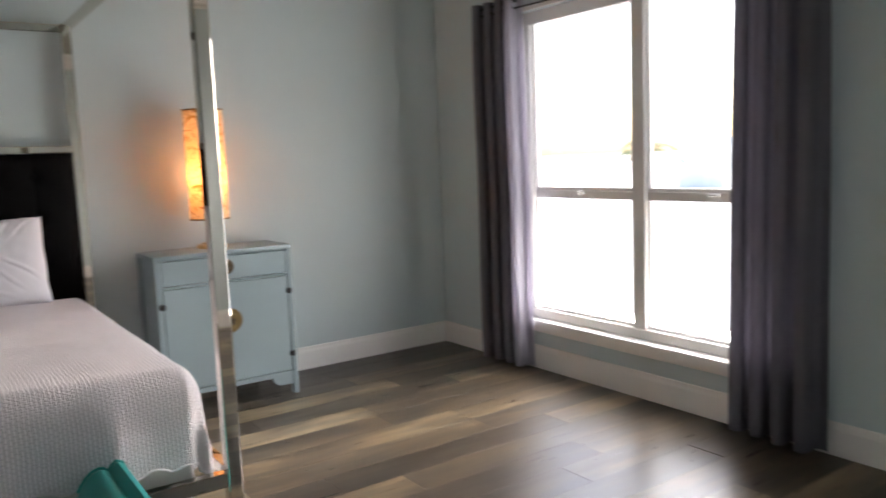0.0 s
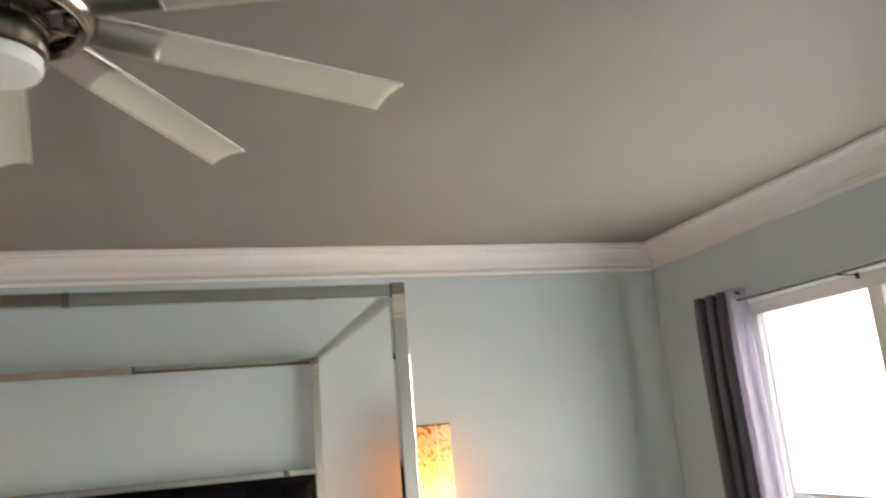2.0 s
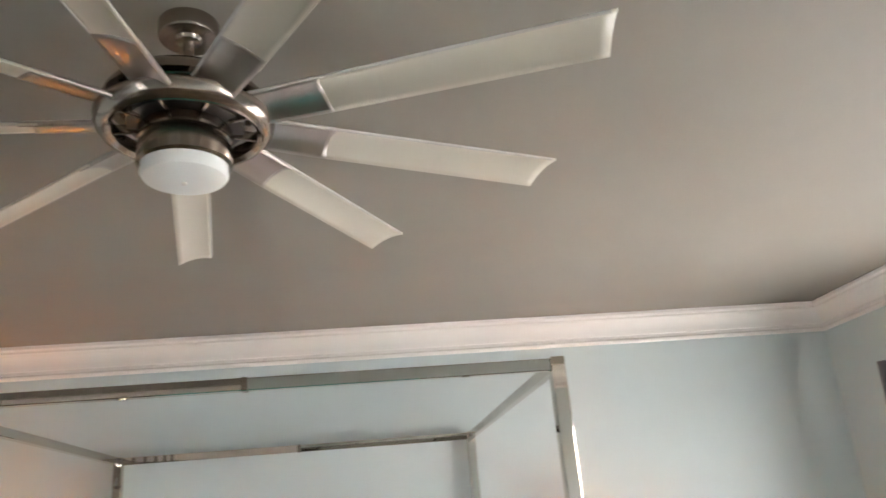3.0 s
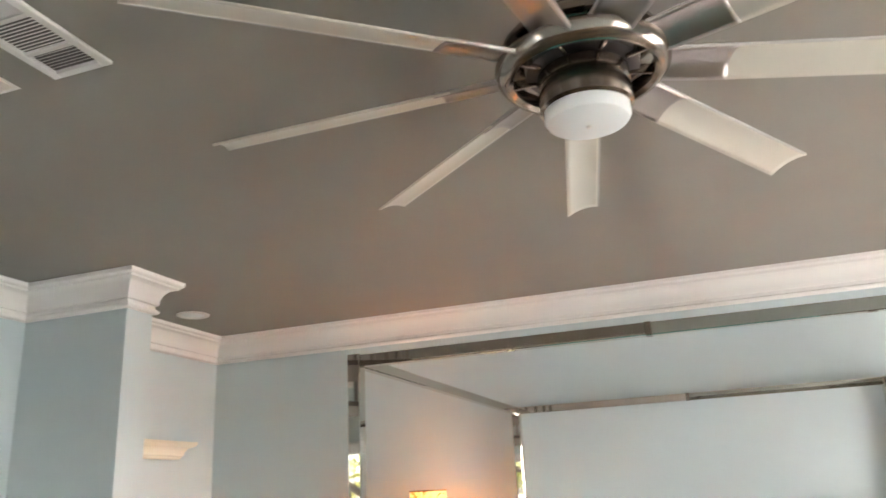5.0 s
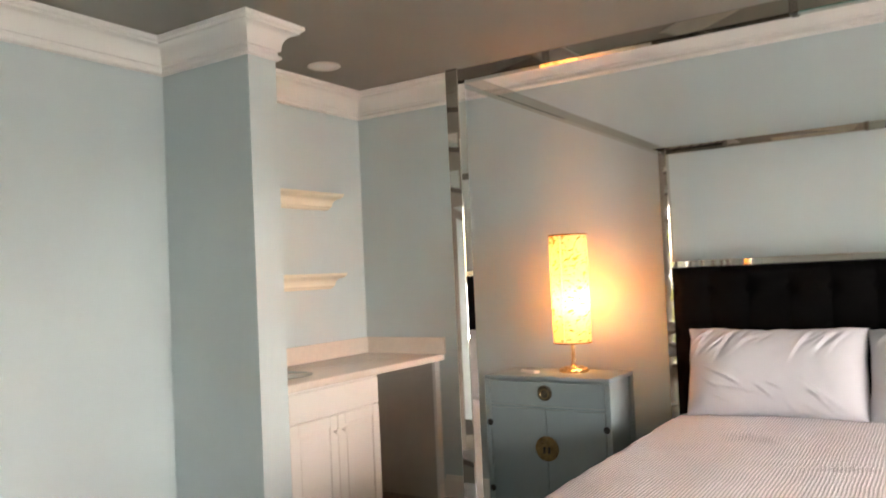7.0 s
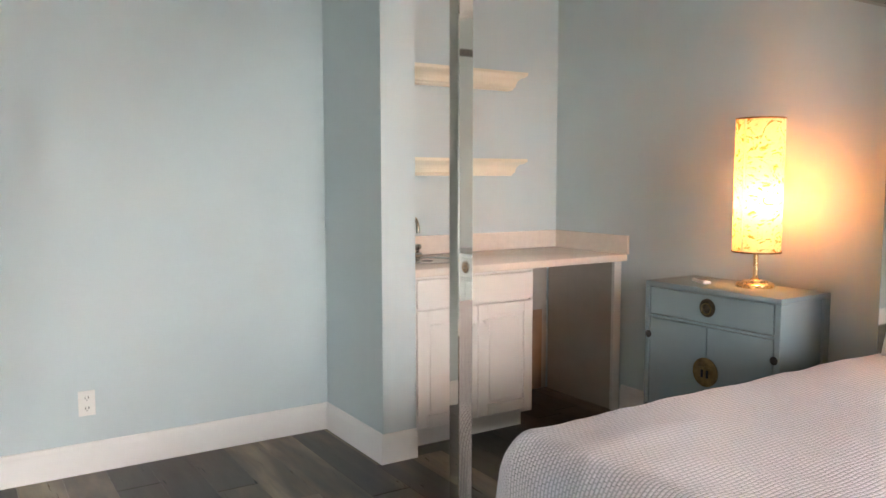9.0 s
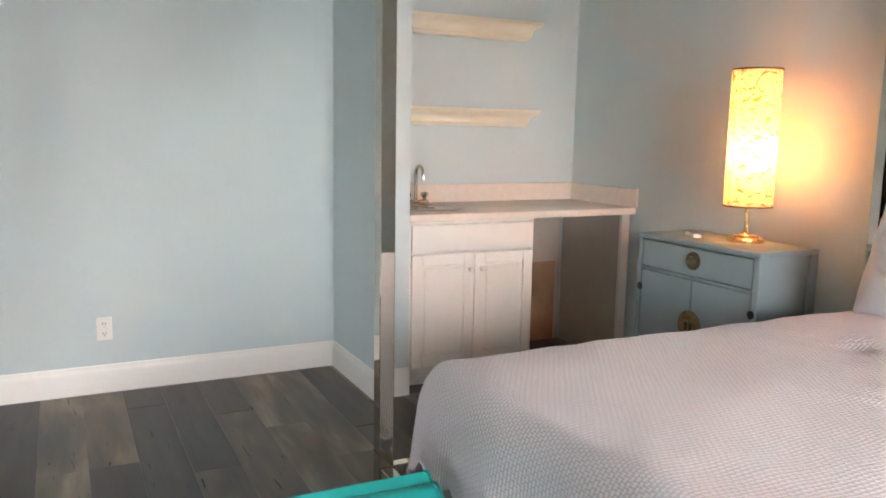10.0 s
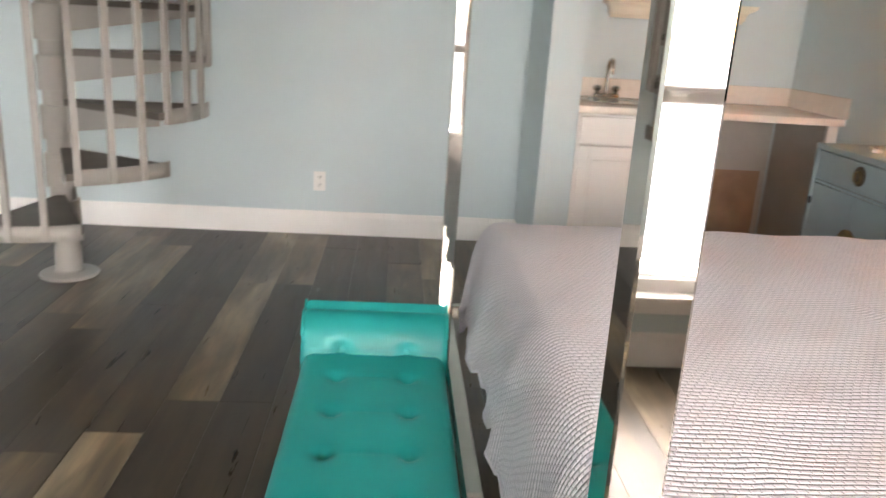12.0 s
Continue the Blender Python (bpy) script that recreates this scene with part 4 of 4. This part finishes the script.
def crown_shelf(z_top, label):
    y0, y1 = -1.20, -0.345
    dep, h = 0.135, 0.10
    ob = thing("wall_shelf", (XW, (y0 + y1) / 2, z_top - h), label, "shelf", "shelves above the wet bar")
    half = (y1 - y0) / 2
    rows = [(0.035, 0.0), (0.045, 0.004), (0.050, 0.014), (0.062, 0.020)]
    for k in range(1, 6):
        a = k / 5 * math.pi / 2
        rows.append((0.062 + 0.05 * (1 - math.cos(a)), 0.020 + 0.05 * math.sin(a)))
    rows += [(0.120, 0.074), (0.126, 0.078), (0.135, 0.084), (0.135, h)]
    bm = bmesh.new()
    rings = []
    for u, z in rows:
        e = half - (dep - u) * 0.5
        rings.append([bm.verts.new(p) for p in ((0.002, -e, z), (u, -e, z), (u, e, z), (0.002, e, z))])
    for a, b in zip(rings, rings[1:]):
        for k in range(4):
            bm.faces.new([a[k], a[(k + 1) % 4], b[(k + 1) % 4], b[k]])
    bm.faces.new(rings[0]), bm.faces.new(rings[-1])
    bmesh.ops.recalc_face_normals(bm, faces=bm.faces)
    part("moulding", bm, CREAM, ob)
    return ob

crown_shelf(1.970, "cream crown moulding wall shelf, the upper one")
crown_shelf(1.462, "cream crown moulding wall shelf above the faucet")

def outlet(y, z, label):
    ob = thing("wall_outlet", (XW, y, z), label, "outlet")
    part("plate", boxes((0.0005, 0.006, -0.036, 0.036, -0.058, 0.058), bevel=0.002), PLASTIC, ob)
    for sz in (-0.024, 0.024):
        part("socket", boxes((0.006, 0.008, -0.016, 0.016, sz - 0.014, sz + 0.014), bevel=0.002), PLASTIC, ob)
        for sy in (-0.007, 0.007):
            part("slot", boxes((0.008, 0.0086, sy - 0.0016, sy + 0.0016, sz - 0.002, sz + 0.008)), DARK, ob)
        part("slot", boxes((0.008, 0.0086, -0.002, 0.002, sz - 0.010, sz - 0.006)), DARK, ob)

outlet(-2.79, 0.325, "white double wall outlet above the baseboard")
outlet(-0.60, 0.62, "small white outlet on the dull wall under the counter")
structure("wall_patch", boxes((XW, XW + 0.004, -0.41, -0.11, 0.002, 0.515)), DRYWALL, "bare brown unpainted patch under the counter")

# ---------------------------------------------------------------- ceiling fan
def fan():
    ob = thing("ceiling_fan", (FAN[0], FAN[1], HC), "brushed nickel ceiling fan with nine pale blades and light", "ceiling fan")
    part("canopy", lathe([(0, 0), (0.064, 0), (0.066, -0.004), (0.066, -0.034), (0.063, -0.040), (0.030, -0.041), (0.026, -0.048), (0.012, -0.050)], 40), NICKEL, ob, smooth=True)
    part("downrod", lathe([(0.012, -0.04), (0.012, -0.122), (0.030, -0.124), (0.034, -0.130), (0.034, -0.165)], 24), NICKEL, ob, smooth=True)
    part("motor_housing", lathe([(0.0, -0.135), (0.05, -0.14), (0.11, -0.155), (0.150, -0.178), (0.168, -0.200), (0.172, -0.215), (0.160, -0.222), (0.10, -0.225)], 56), NICKEL, ob, smooth=True)
    part("flywheel_ring", lathe([(0.158, -0.284), (0.170, -0.280), (0.183, -0.264), (0.186, -0.248), (0.180, -0.241), (0.164, -0.239), (0.150, -0.244), (0.146, -0.258), (0.149, -0.276), (0.158, -0.284)], 56), NICKEL, ob, "wide nickel trim ring", True)
    part("inner_hub", lathe([(0.0, -0.222), (0.118, -0.224), (0.122, -0.236), (0.120, -0.262), (0.09, -0.266), (0, -0.266)], 48), SHADED_NICKEL, ob, smooth=True)
    part("light_housing", lathe([(0.080, -0.262), (0.092, -0.266), (0.097, -0.272), (0.098, -0.300), (0.092, -0.303), (0.092, -0.309), (0.097, -0.312), (0.098, -0.350), (0.090, -0.355)], 56), NICKEL, ob, smooth=True)
    part("light_lens", lathe([(0.0885, -0.351), (0.0895, -0.372), (0.084, -0.381), (0.070, -0.386), (0.04, -0.389), (0.0, -0.390)], 56), FROST, ob, "white frosted light lens", True)
    part("lens_cap", lathe([(0.006, -0.390), (0.005, -0.394), (0, -0.395)], 12), PLASTIC, ob, smooth=True)
    slope = math.tan(radians(-19))
    for k in range(9):
        ang = 100 + 40 * k
        m = Matrix.Rotation(radians(ang), 4, "Z")
        def surface(r, v, w):
            y = (v - 0.5) * 2 * w
            return (r, y, -0.252 + y * slope + 0.009 * (1 - ((v - 0.5) * 2) ** 2))
        def blade(u, v):
            skew = 0.012 * (v - 0.5) * 2 * u ** 8
            return surface(0.285 + 0.62 * u - skew, v, 0.043 + 0.006 * u)
        b = part("blade", turned(sheet(blade, 24, 10), m), BLADE, ob, "pale satin fan blade", True)
        thicken(b, 0.006, 0.0)
        part("edge_strip", turned(tube([surface(0.150 + 0.755 * i / 12, 0.0, 0.043 + 0.006 * max(0, i / 12 - 0.18)) for i in range(13)], 0.0038, 6), m), GLINT_EDGE, b, "thin metal edge with window glint in its pale colour", True)
        part("edge_strip", turned(tube([blade(i / 8, 1.0) for i in range(9)], 0.003, 6), m), BLADE, b, smooth=True)
        def iron(u, v):
            return surface(0.158 + 0.165 * u - 0.006 * (1 - ((v - 0.5) * 2) ** 2) * u ** 6, v, 0.040 + 0.0035 * min(1, u * 1.6))
        a = part("blade_iron", turned(sheet(iron, 12, 10), m), SATIN, b, "satin nickel blade holder", True)
        thicken(a, 0.010, 0.0)
        part("spoke", turned(boxes((0.10, 0.152, -0.004, 0.004, -0.272, -0.250), bevel=0.0015), m), NICKEL, ob)

SATIN = mottle(mat("satin nickel", (0.46, 0.43, 0.40), 0.3, 1.0), (0.46, 0.43, 0.40), 0.03, 2, 8, 0.0, 0.0005, (0.28, 0.34))
# Nickel darkened by colour for the shade inside the trim ring.
SHADED_NICKEL = mat("shadowed dark nickel", (0.10, 0.09, 0.085), 0.4, 1.0)
fan()

# ---------------------------------------------------------------- ceiling fixtures
def vent(x0, x1, y0, y1):
    ob = thing("ceiling_vent", ((x0 + x1) / 2, (y0 + y1) / 2, HC), "white louvred air vent in the taupe ceiling", "vent")
    a, b = (x1 - x0) / 2, (y1 - y0) / 2
    s = 0.026
    part("backing", boxes((-a + s, a - s, -b + s, b - s, -0.0025, -0.0005)), DUCT, ob)
    bm = bmesh.new()
    for r in ((-a, -a + s, -b, b), (a - s, a, -b, b), (-a + s, a - s, -b, -b + s), (-a + s, a - s, b - s, b)):
        box(bm, *r, -0.012, -0.0005, bevel=0.003)
    for yy in (-b * 0.36, b * 0.36):
        box(bm, -a + s, a - s, yy - 0.007, yy + 0.007, -0.011, -0.001)
    part("frame", bm, PLASTIC, ob)
    lo, hi = -b + s, b - s
    n = 27
    for k in range(n):
        y = lo + (k + 0.5) * (hi - lo) / n
        if min(abs(y - b * 0.36), abs(y + b * 0.36)) < 0.012:
            continue
        tilt = 38 if y > b * 0.36 else (-38 if y < -b * 0.36 else 30)
        part("slat", turned(boxes((-a + s, a - s, -0.0045, 0.0045, -0.0006, 0.0006)), pose(0, y, -0.0075, tilt, 0, 0)), PLASTIC, ob)

vent(-1.356, -1.166, -3.50, -3.139)
down = thing("recessed_light", (-2.75, -0.72, HC), "round white recessed ceiling light, switched off", "downlight")
part("trim_ring", lathe([(0.095, 0.0), (0.097, -0.004), (0.088, -0.009), (0.070, -0.006), (0.068, -0.001)], 40), PLASTIC, down, smooth=True)
part("lens", lathe([(0.068, -0.003), (0.04, -0.005), (0, -0.006)], 40), FROST, down, smooth=True)

# ---------------------------------------------------------------- spiral stair
def stair():
    px, py, R = -2.165, -3.895, 0.672
    ob = thing("spiral_staircase", (px, py, 0), "warm grey painted metal spiral staircase with baluster rail", "staircase")
    part("base_plate", lathe([(0, 0), (0.13, 0), (0.135, 0.008), (0.13, 0.016), (0.07, 0.022), (0.062, 0.03), (0.060, 0.14), (0.050, 0.14)], 36), STAIR, ob, smooth=True)
    part("pole", lathe([(0.056, 0.02), (0.056, 3.9), (0, 3.9)], 28), STAIR, ob, smooth=True)
    STEP, RISE = 33.6, 0.22
    for k in range(1, 13):
        z = 0.185 + RISE * k
        a0 = 27 + STEP * (k - 2)
        n = 6
        angs = [radians(a0 - 3 + (STEP + 4) * i / n) for i in range(n + 1)]
        bm = bmesh.new()
        for zz in (z, z - 0.03):
            inner = [bm.verts.new((0.047 * math.cos(a), 0.047 * math.sin(a), zz)) for a in angs]
            outer = [bm.verts.new(((R - 0.004) * math.cos(a), (R - 0.004) * math.sin(a), zz)) for a in angs]
            for i in range(n):
                bm.faces.new([inner[i], inner[i + 1], outer[i + 1], outer[i]])
        bm.verts.ensure_lookup_table()
        m = 2 * (n + 1)
        loop = list(range(n + 1)) + list(range(2 * n + 1, n, -1))
        for i, j in zip(loop, loop[1:] + loop[:1]):
            bm.faces.new([bm.verts[i], bm.verts[j], bm.verts[j + m], bm.verts[i + m]])
        bmesh.ops.recalc_face_normals(bm, faces=bm.faces)
        tread = part("tread", bm, TREAD, ob, "dark brown wedge shaped tread")
        def rim(u, v):
            a = radians(a0 - 0.5 + (STEP + 1) * u)
            return (R * math.cos(a), R * math.sin(a), z - 0.052 + 0.066 * v)
        thicken(part("fascia", sheet(rim, 8, 1), STAIR, tread, "warm grey fascia strip", True), 0.006, 0.0)
        part("sleeve", lathe([(0.057, z - 0.185), (0.070, z - 0.183), (0.070, z - 0.032), (0.057, z - 0.03)], 24), STAIR, tread, smooth=True)
        for e, da in ((0, -3), (1, 1)):
            a = radians(a0 + da + STEP * e)
            bm = bmesh.new()
            d, nrm = Vector((math.cos(a), math.sin(a), 0)), Vector((-math.sin(a), math.cos(a), 0)) * (0.003 if e else -0.003)
            quad = [d * 0.05 + Vector((0, 0, z - 0.03)), d * (R - 0.006) + Vector((0, 0, z - 0.03)),
                    d * (R - 0.006) + Vector((0, 0, z - 0.055)), d * (R * 0.45) + Vector((0, 0, z - 0.110)), d * 0.05 + Vector((0, 0, z - 0.15))]
            f1 = [bm.verts.new(p + nrm) for p in quad]
            f2 = [bm.verts.new(p - nrm) for p in quad]
            bm.faces.new(f1), bm.faces.new(f2[::-1])
            for i in range(5):
                bm.faces.new([f1[i], f1[(i + 1) % 5], f2[(i + 1) % 5], f2[i]])
            bmesh.ops.recalc_face_normals(bm, faces=bm.faces)
            part("side_plate", bm, STAIR, tread)
        for i in range(3):
            a = radians(a0 + STEP * (i / 3 + 0.02))
            top = z + 0.95 + RISE * i / 3
            bar_ = boxes((-0.013, 0.013, -0.013, 0.013, z - 0.05, top), bevel=0.002)
            part("baluster", turned(bar_, Matrix.Translation((R * math.cos(a), R * math.sin(a), 0)) @ Matrix.Rotation(a, 4, "Z")), STAIR, tread)
    pts = []
    for i in range(0, 86):
        a = 27 - 2 * STEP + i * 5
        z = 0.185 + 0.95 + RISE * (a - (27 - 2 * STEP)) / STEP
        if z < 3.9:
            pts.append((R * math.cos(radians(a)), R * math.sin(radians(a)), z))
    part("handrail", tube(pts, 0.019, 10), STAIR, ob, "curved grey handrail", True)

stair()

# ---------------------------------------------------------------- outside
structure("ground", boxes((-700, 900, -700, 700, -3.3, -3.1)), SAND, "pale sand ground reaching the horizon")

def far_house(x, y, w, d, h):
    ob = thing("house", (x, y, -3.1), "pale stucco house seen far off over the sand", "house")
    part("wall", boxes((-d / 2, d / 2, -w / 2, w / 2, 0, h)), STUCCO, ob)
    bm = bmesh.new()
    a, b = d / 2 + 0.4, w / 2 + 0.4
    vs = [bm.verts.new(p) for p in ((-a, -b, h), (a, -b, h), (a, b, h), (-a, b, h), (0, -b * 0.6, h + 1.8), (0, b * 0.6, h + 1.8))]
    for f in ((0, 1, 4), (1, 2, 5, 4), (2, 3, 5), (3, 0, 4, 5), (0, 3, 2, 1)):
        bm.faces.new([vs[i] for i in f])
    part("roof", bm, STUCCO, ob)

far_house(75, 49, 6, 6, 3.6)

def palm(x, y, h, seed):
    rnd = random.Random(seed)
    ob = thing("palm_tree", (x, y, -3.1), "small green palm standing on pale sand", "tree")
    part("trunk", tube([(0.25 * math.sin(t), 0.1 * t, h * t) for t in (k / 8 for k in range(9))], 0.13, 9), BARK, ob, smooth=True)
    bm = bmesh.new()
    top = Vector((0.25 * math.sin(1), 0.1, h))
    for k in range(22):
        az, el, ln = rnd.uniform(0, 6.28), rnd.uniform(-0.3, 1.1), rnd.uniform(1.2, 1.8)
        d = Vector((math.cos(az), math.sin(az), 0))
        for i in range(9):
            t = i / 9
            p = top + d * ln * t * math.cos(el) + Vector((0, 0, ln * (math.sin(el) * t - 0.75 * t * t)))
            side = Vector((-d.y, d.x, 0))
            for s in (-1, 1):
                q = p + side * s * 0.42 * (1 - t * 0.6) + d * 0.2 + Vector((0, 0, -0.14))
                vs = [bm.verts.new(p), bm.verts.new(p + d * 0.07), bm.verts.new(q)]
                bm.faces.new(vs)
    part("crown", bm, LEAF, ob, "green palm fronds")

palm(25, 16.6, 4.3, 2)
palm(26.5, 18.4, 4.0, 5)

def broadleaf(x, y, h, seed):
    """A tapered trunk with limbs and a crown of many small loose leaves."""
    rnd = random.Random(seed)
    ob = thing("tree", (x, y, -3.1), "yellow green broadleaf tree outside the glass door", "tree")
    part("trunk", lathe([(0.14, 0), (0.11, h * 0.3), (0.07, h * 0.6), (0.03, h * 0.85), (0, h * 0.86)], 10), BARK, ob, smooth=True)
    tips = []
    for k in range(26):
        az, z0, ln = rnd.uniform(0, 6.28), h * rnd.uniform(0.35, 0.82), rnd.uniform(0.5, 1.25)
        tip = Vector((ln * math.cos(az), ln * math.sin(az), z0 + ln * rnd.uniform(0.2, 0.9)))
        tips.append(tip)
        if k % 2 == 0:
            part("limb", tube([(0, 0, z0), tip * 0.5 + Vector((0, 0, z0 * 0.5 - 0.05)), tip], 0.02, 6), BARK, ob, smooth=True)
    bm = bmesh.new()
    for tip in tips:
        for i in range(90):
            p = tip + Vector((rnd.gauss(0, 0.24), rnd.gauss(0, 0.24), rnd.gauss(0, 0.2)))
            a = Vector((rnd.uniform(-1, 1), rnd.uniform(-1, 1), rnd.uniform(-0.6, 0.6))).normalized() * 0.07
            b = a.orthogonal().normalized() * 0.03
            bm.faces.new([bm.verts.new(p - a), bm.verts.new(p + b), bm.verts.new(p + a), bm.verts.new(p - b)])
    part("crown", bm, LEAF_LIGHT, ob, "loose yellow green leaves")

LEAF_LIGHT = mottle(mat("leaf yellow green", (0.26, 0.27, 0.04), 0.55), (0.26, 0.27, 0.04), 0.35, 3, 20, 0.1)
for x, y, h, seed in ((-3.2, -8.6, 5.4, 3), (-4.6, -9.6, 6.2, 9), (-2.0, -9.9, 5.8, 14)):
    broadleaf(x, y, h, seed)

# ---------------------------------------------------------------- floor planks, last
def plank_mesh(length):
    L, W, bev = length, 0.181, 0.0007
    bm = bmesh.new()
    a, b = L / 2, W / 2
    lo = [bm.verts.new(p) for p in ((-a, -b, -0.005), (a, -b, -0.005), (a, b, -0.005), (-a, b, -0.005))]
    mid = [bm.verts.new(p) for p in ((-a, -b, -bev), (a, -b, -bev), (a, b, -bev), (-a, b, -bev))]
    top = [bm.verts.new(p) for p in ((-a + bev, -b + bev, 0), (a - bev, -b + bev, 0), (a - bev, b - bev, 0), (-a + bev, b - bev, 0))]
    for r, q in ((lo, mid), (mid, top)):
        for i in range(4):
            bm.faces.new([r[i], r[(i + 1) % 4], q[(i + 1) % 4], q[i]])
    bm.faces.new(top)
    me = bpy.data.meshes.new("plank")
    bm.to_mesh(me)
    bm.free()
    me.materials.append(PLANK)
    return me

rnd = random.Random(21)
meshes = {}
y = YN - 0.181 / 2
while y - 0.0905 > YS - 0.1:
    x = XW - rnd.uniform(0.0, 1.15)
    while x < XE:
        a, b = max(x, XW), min(x + 1.22, XE)
        if b - a > 0.04:
            key = round((b - a) / 0.02) * 0.02
            if key not in meshes:
                meshes[key] = plank_mesh(key - 0.0008)
            ob = new("plank", meshes[key])
            ob.location = ((a + b) / 2, y, 0)
            ob.parent = floor
        x += 1.22
    y -= 0.1817
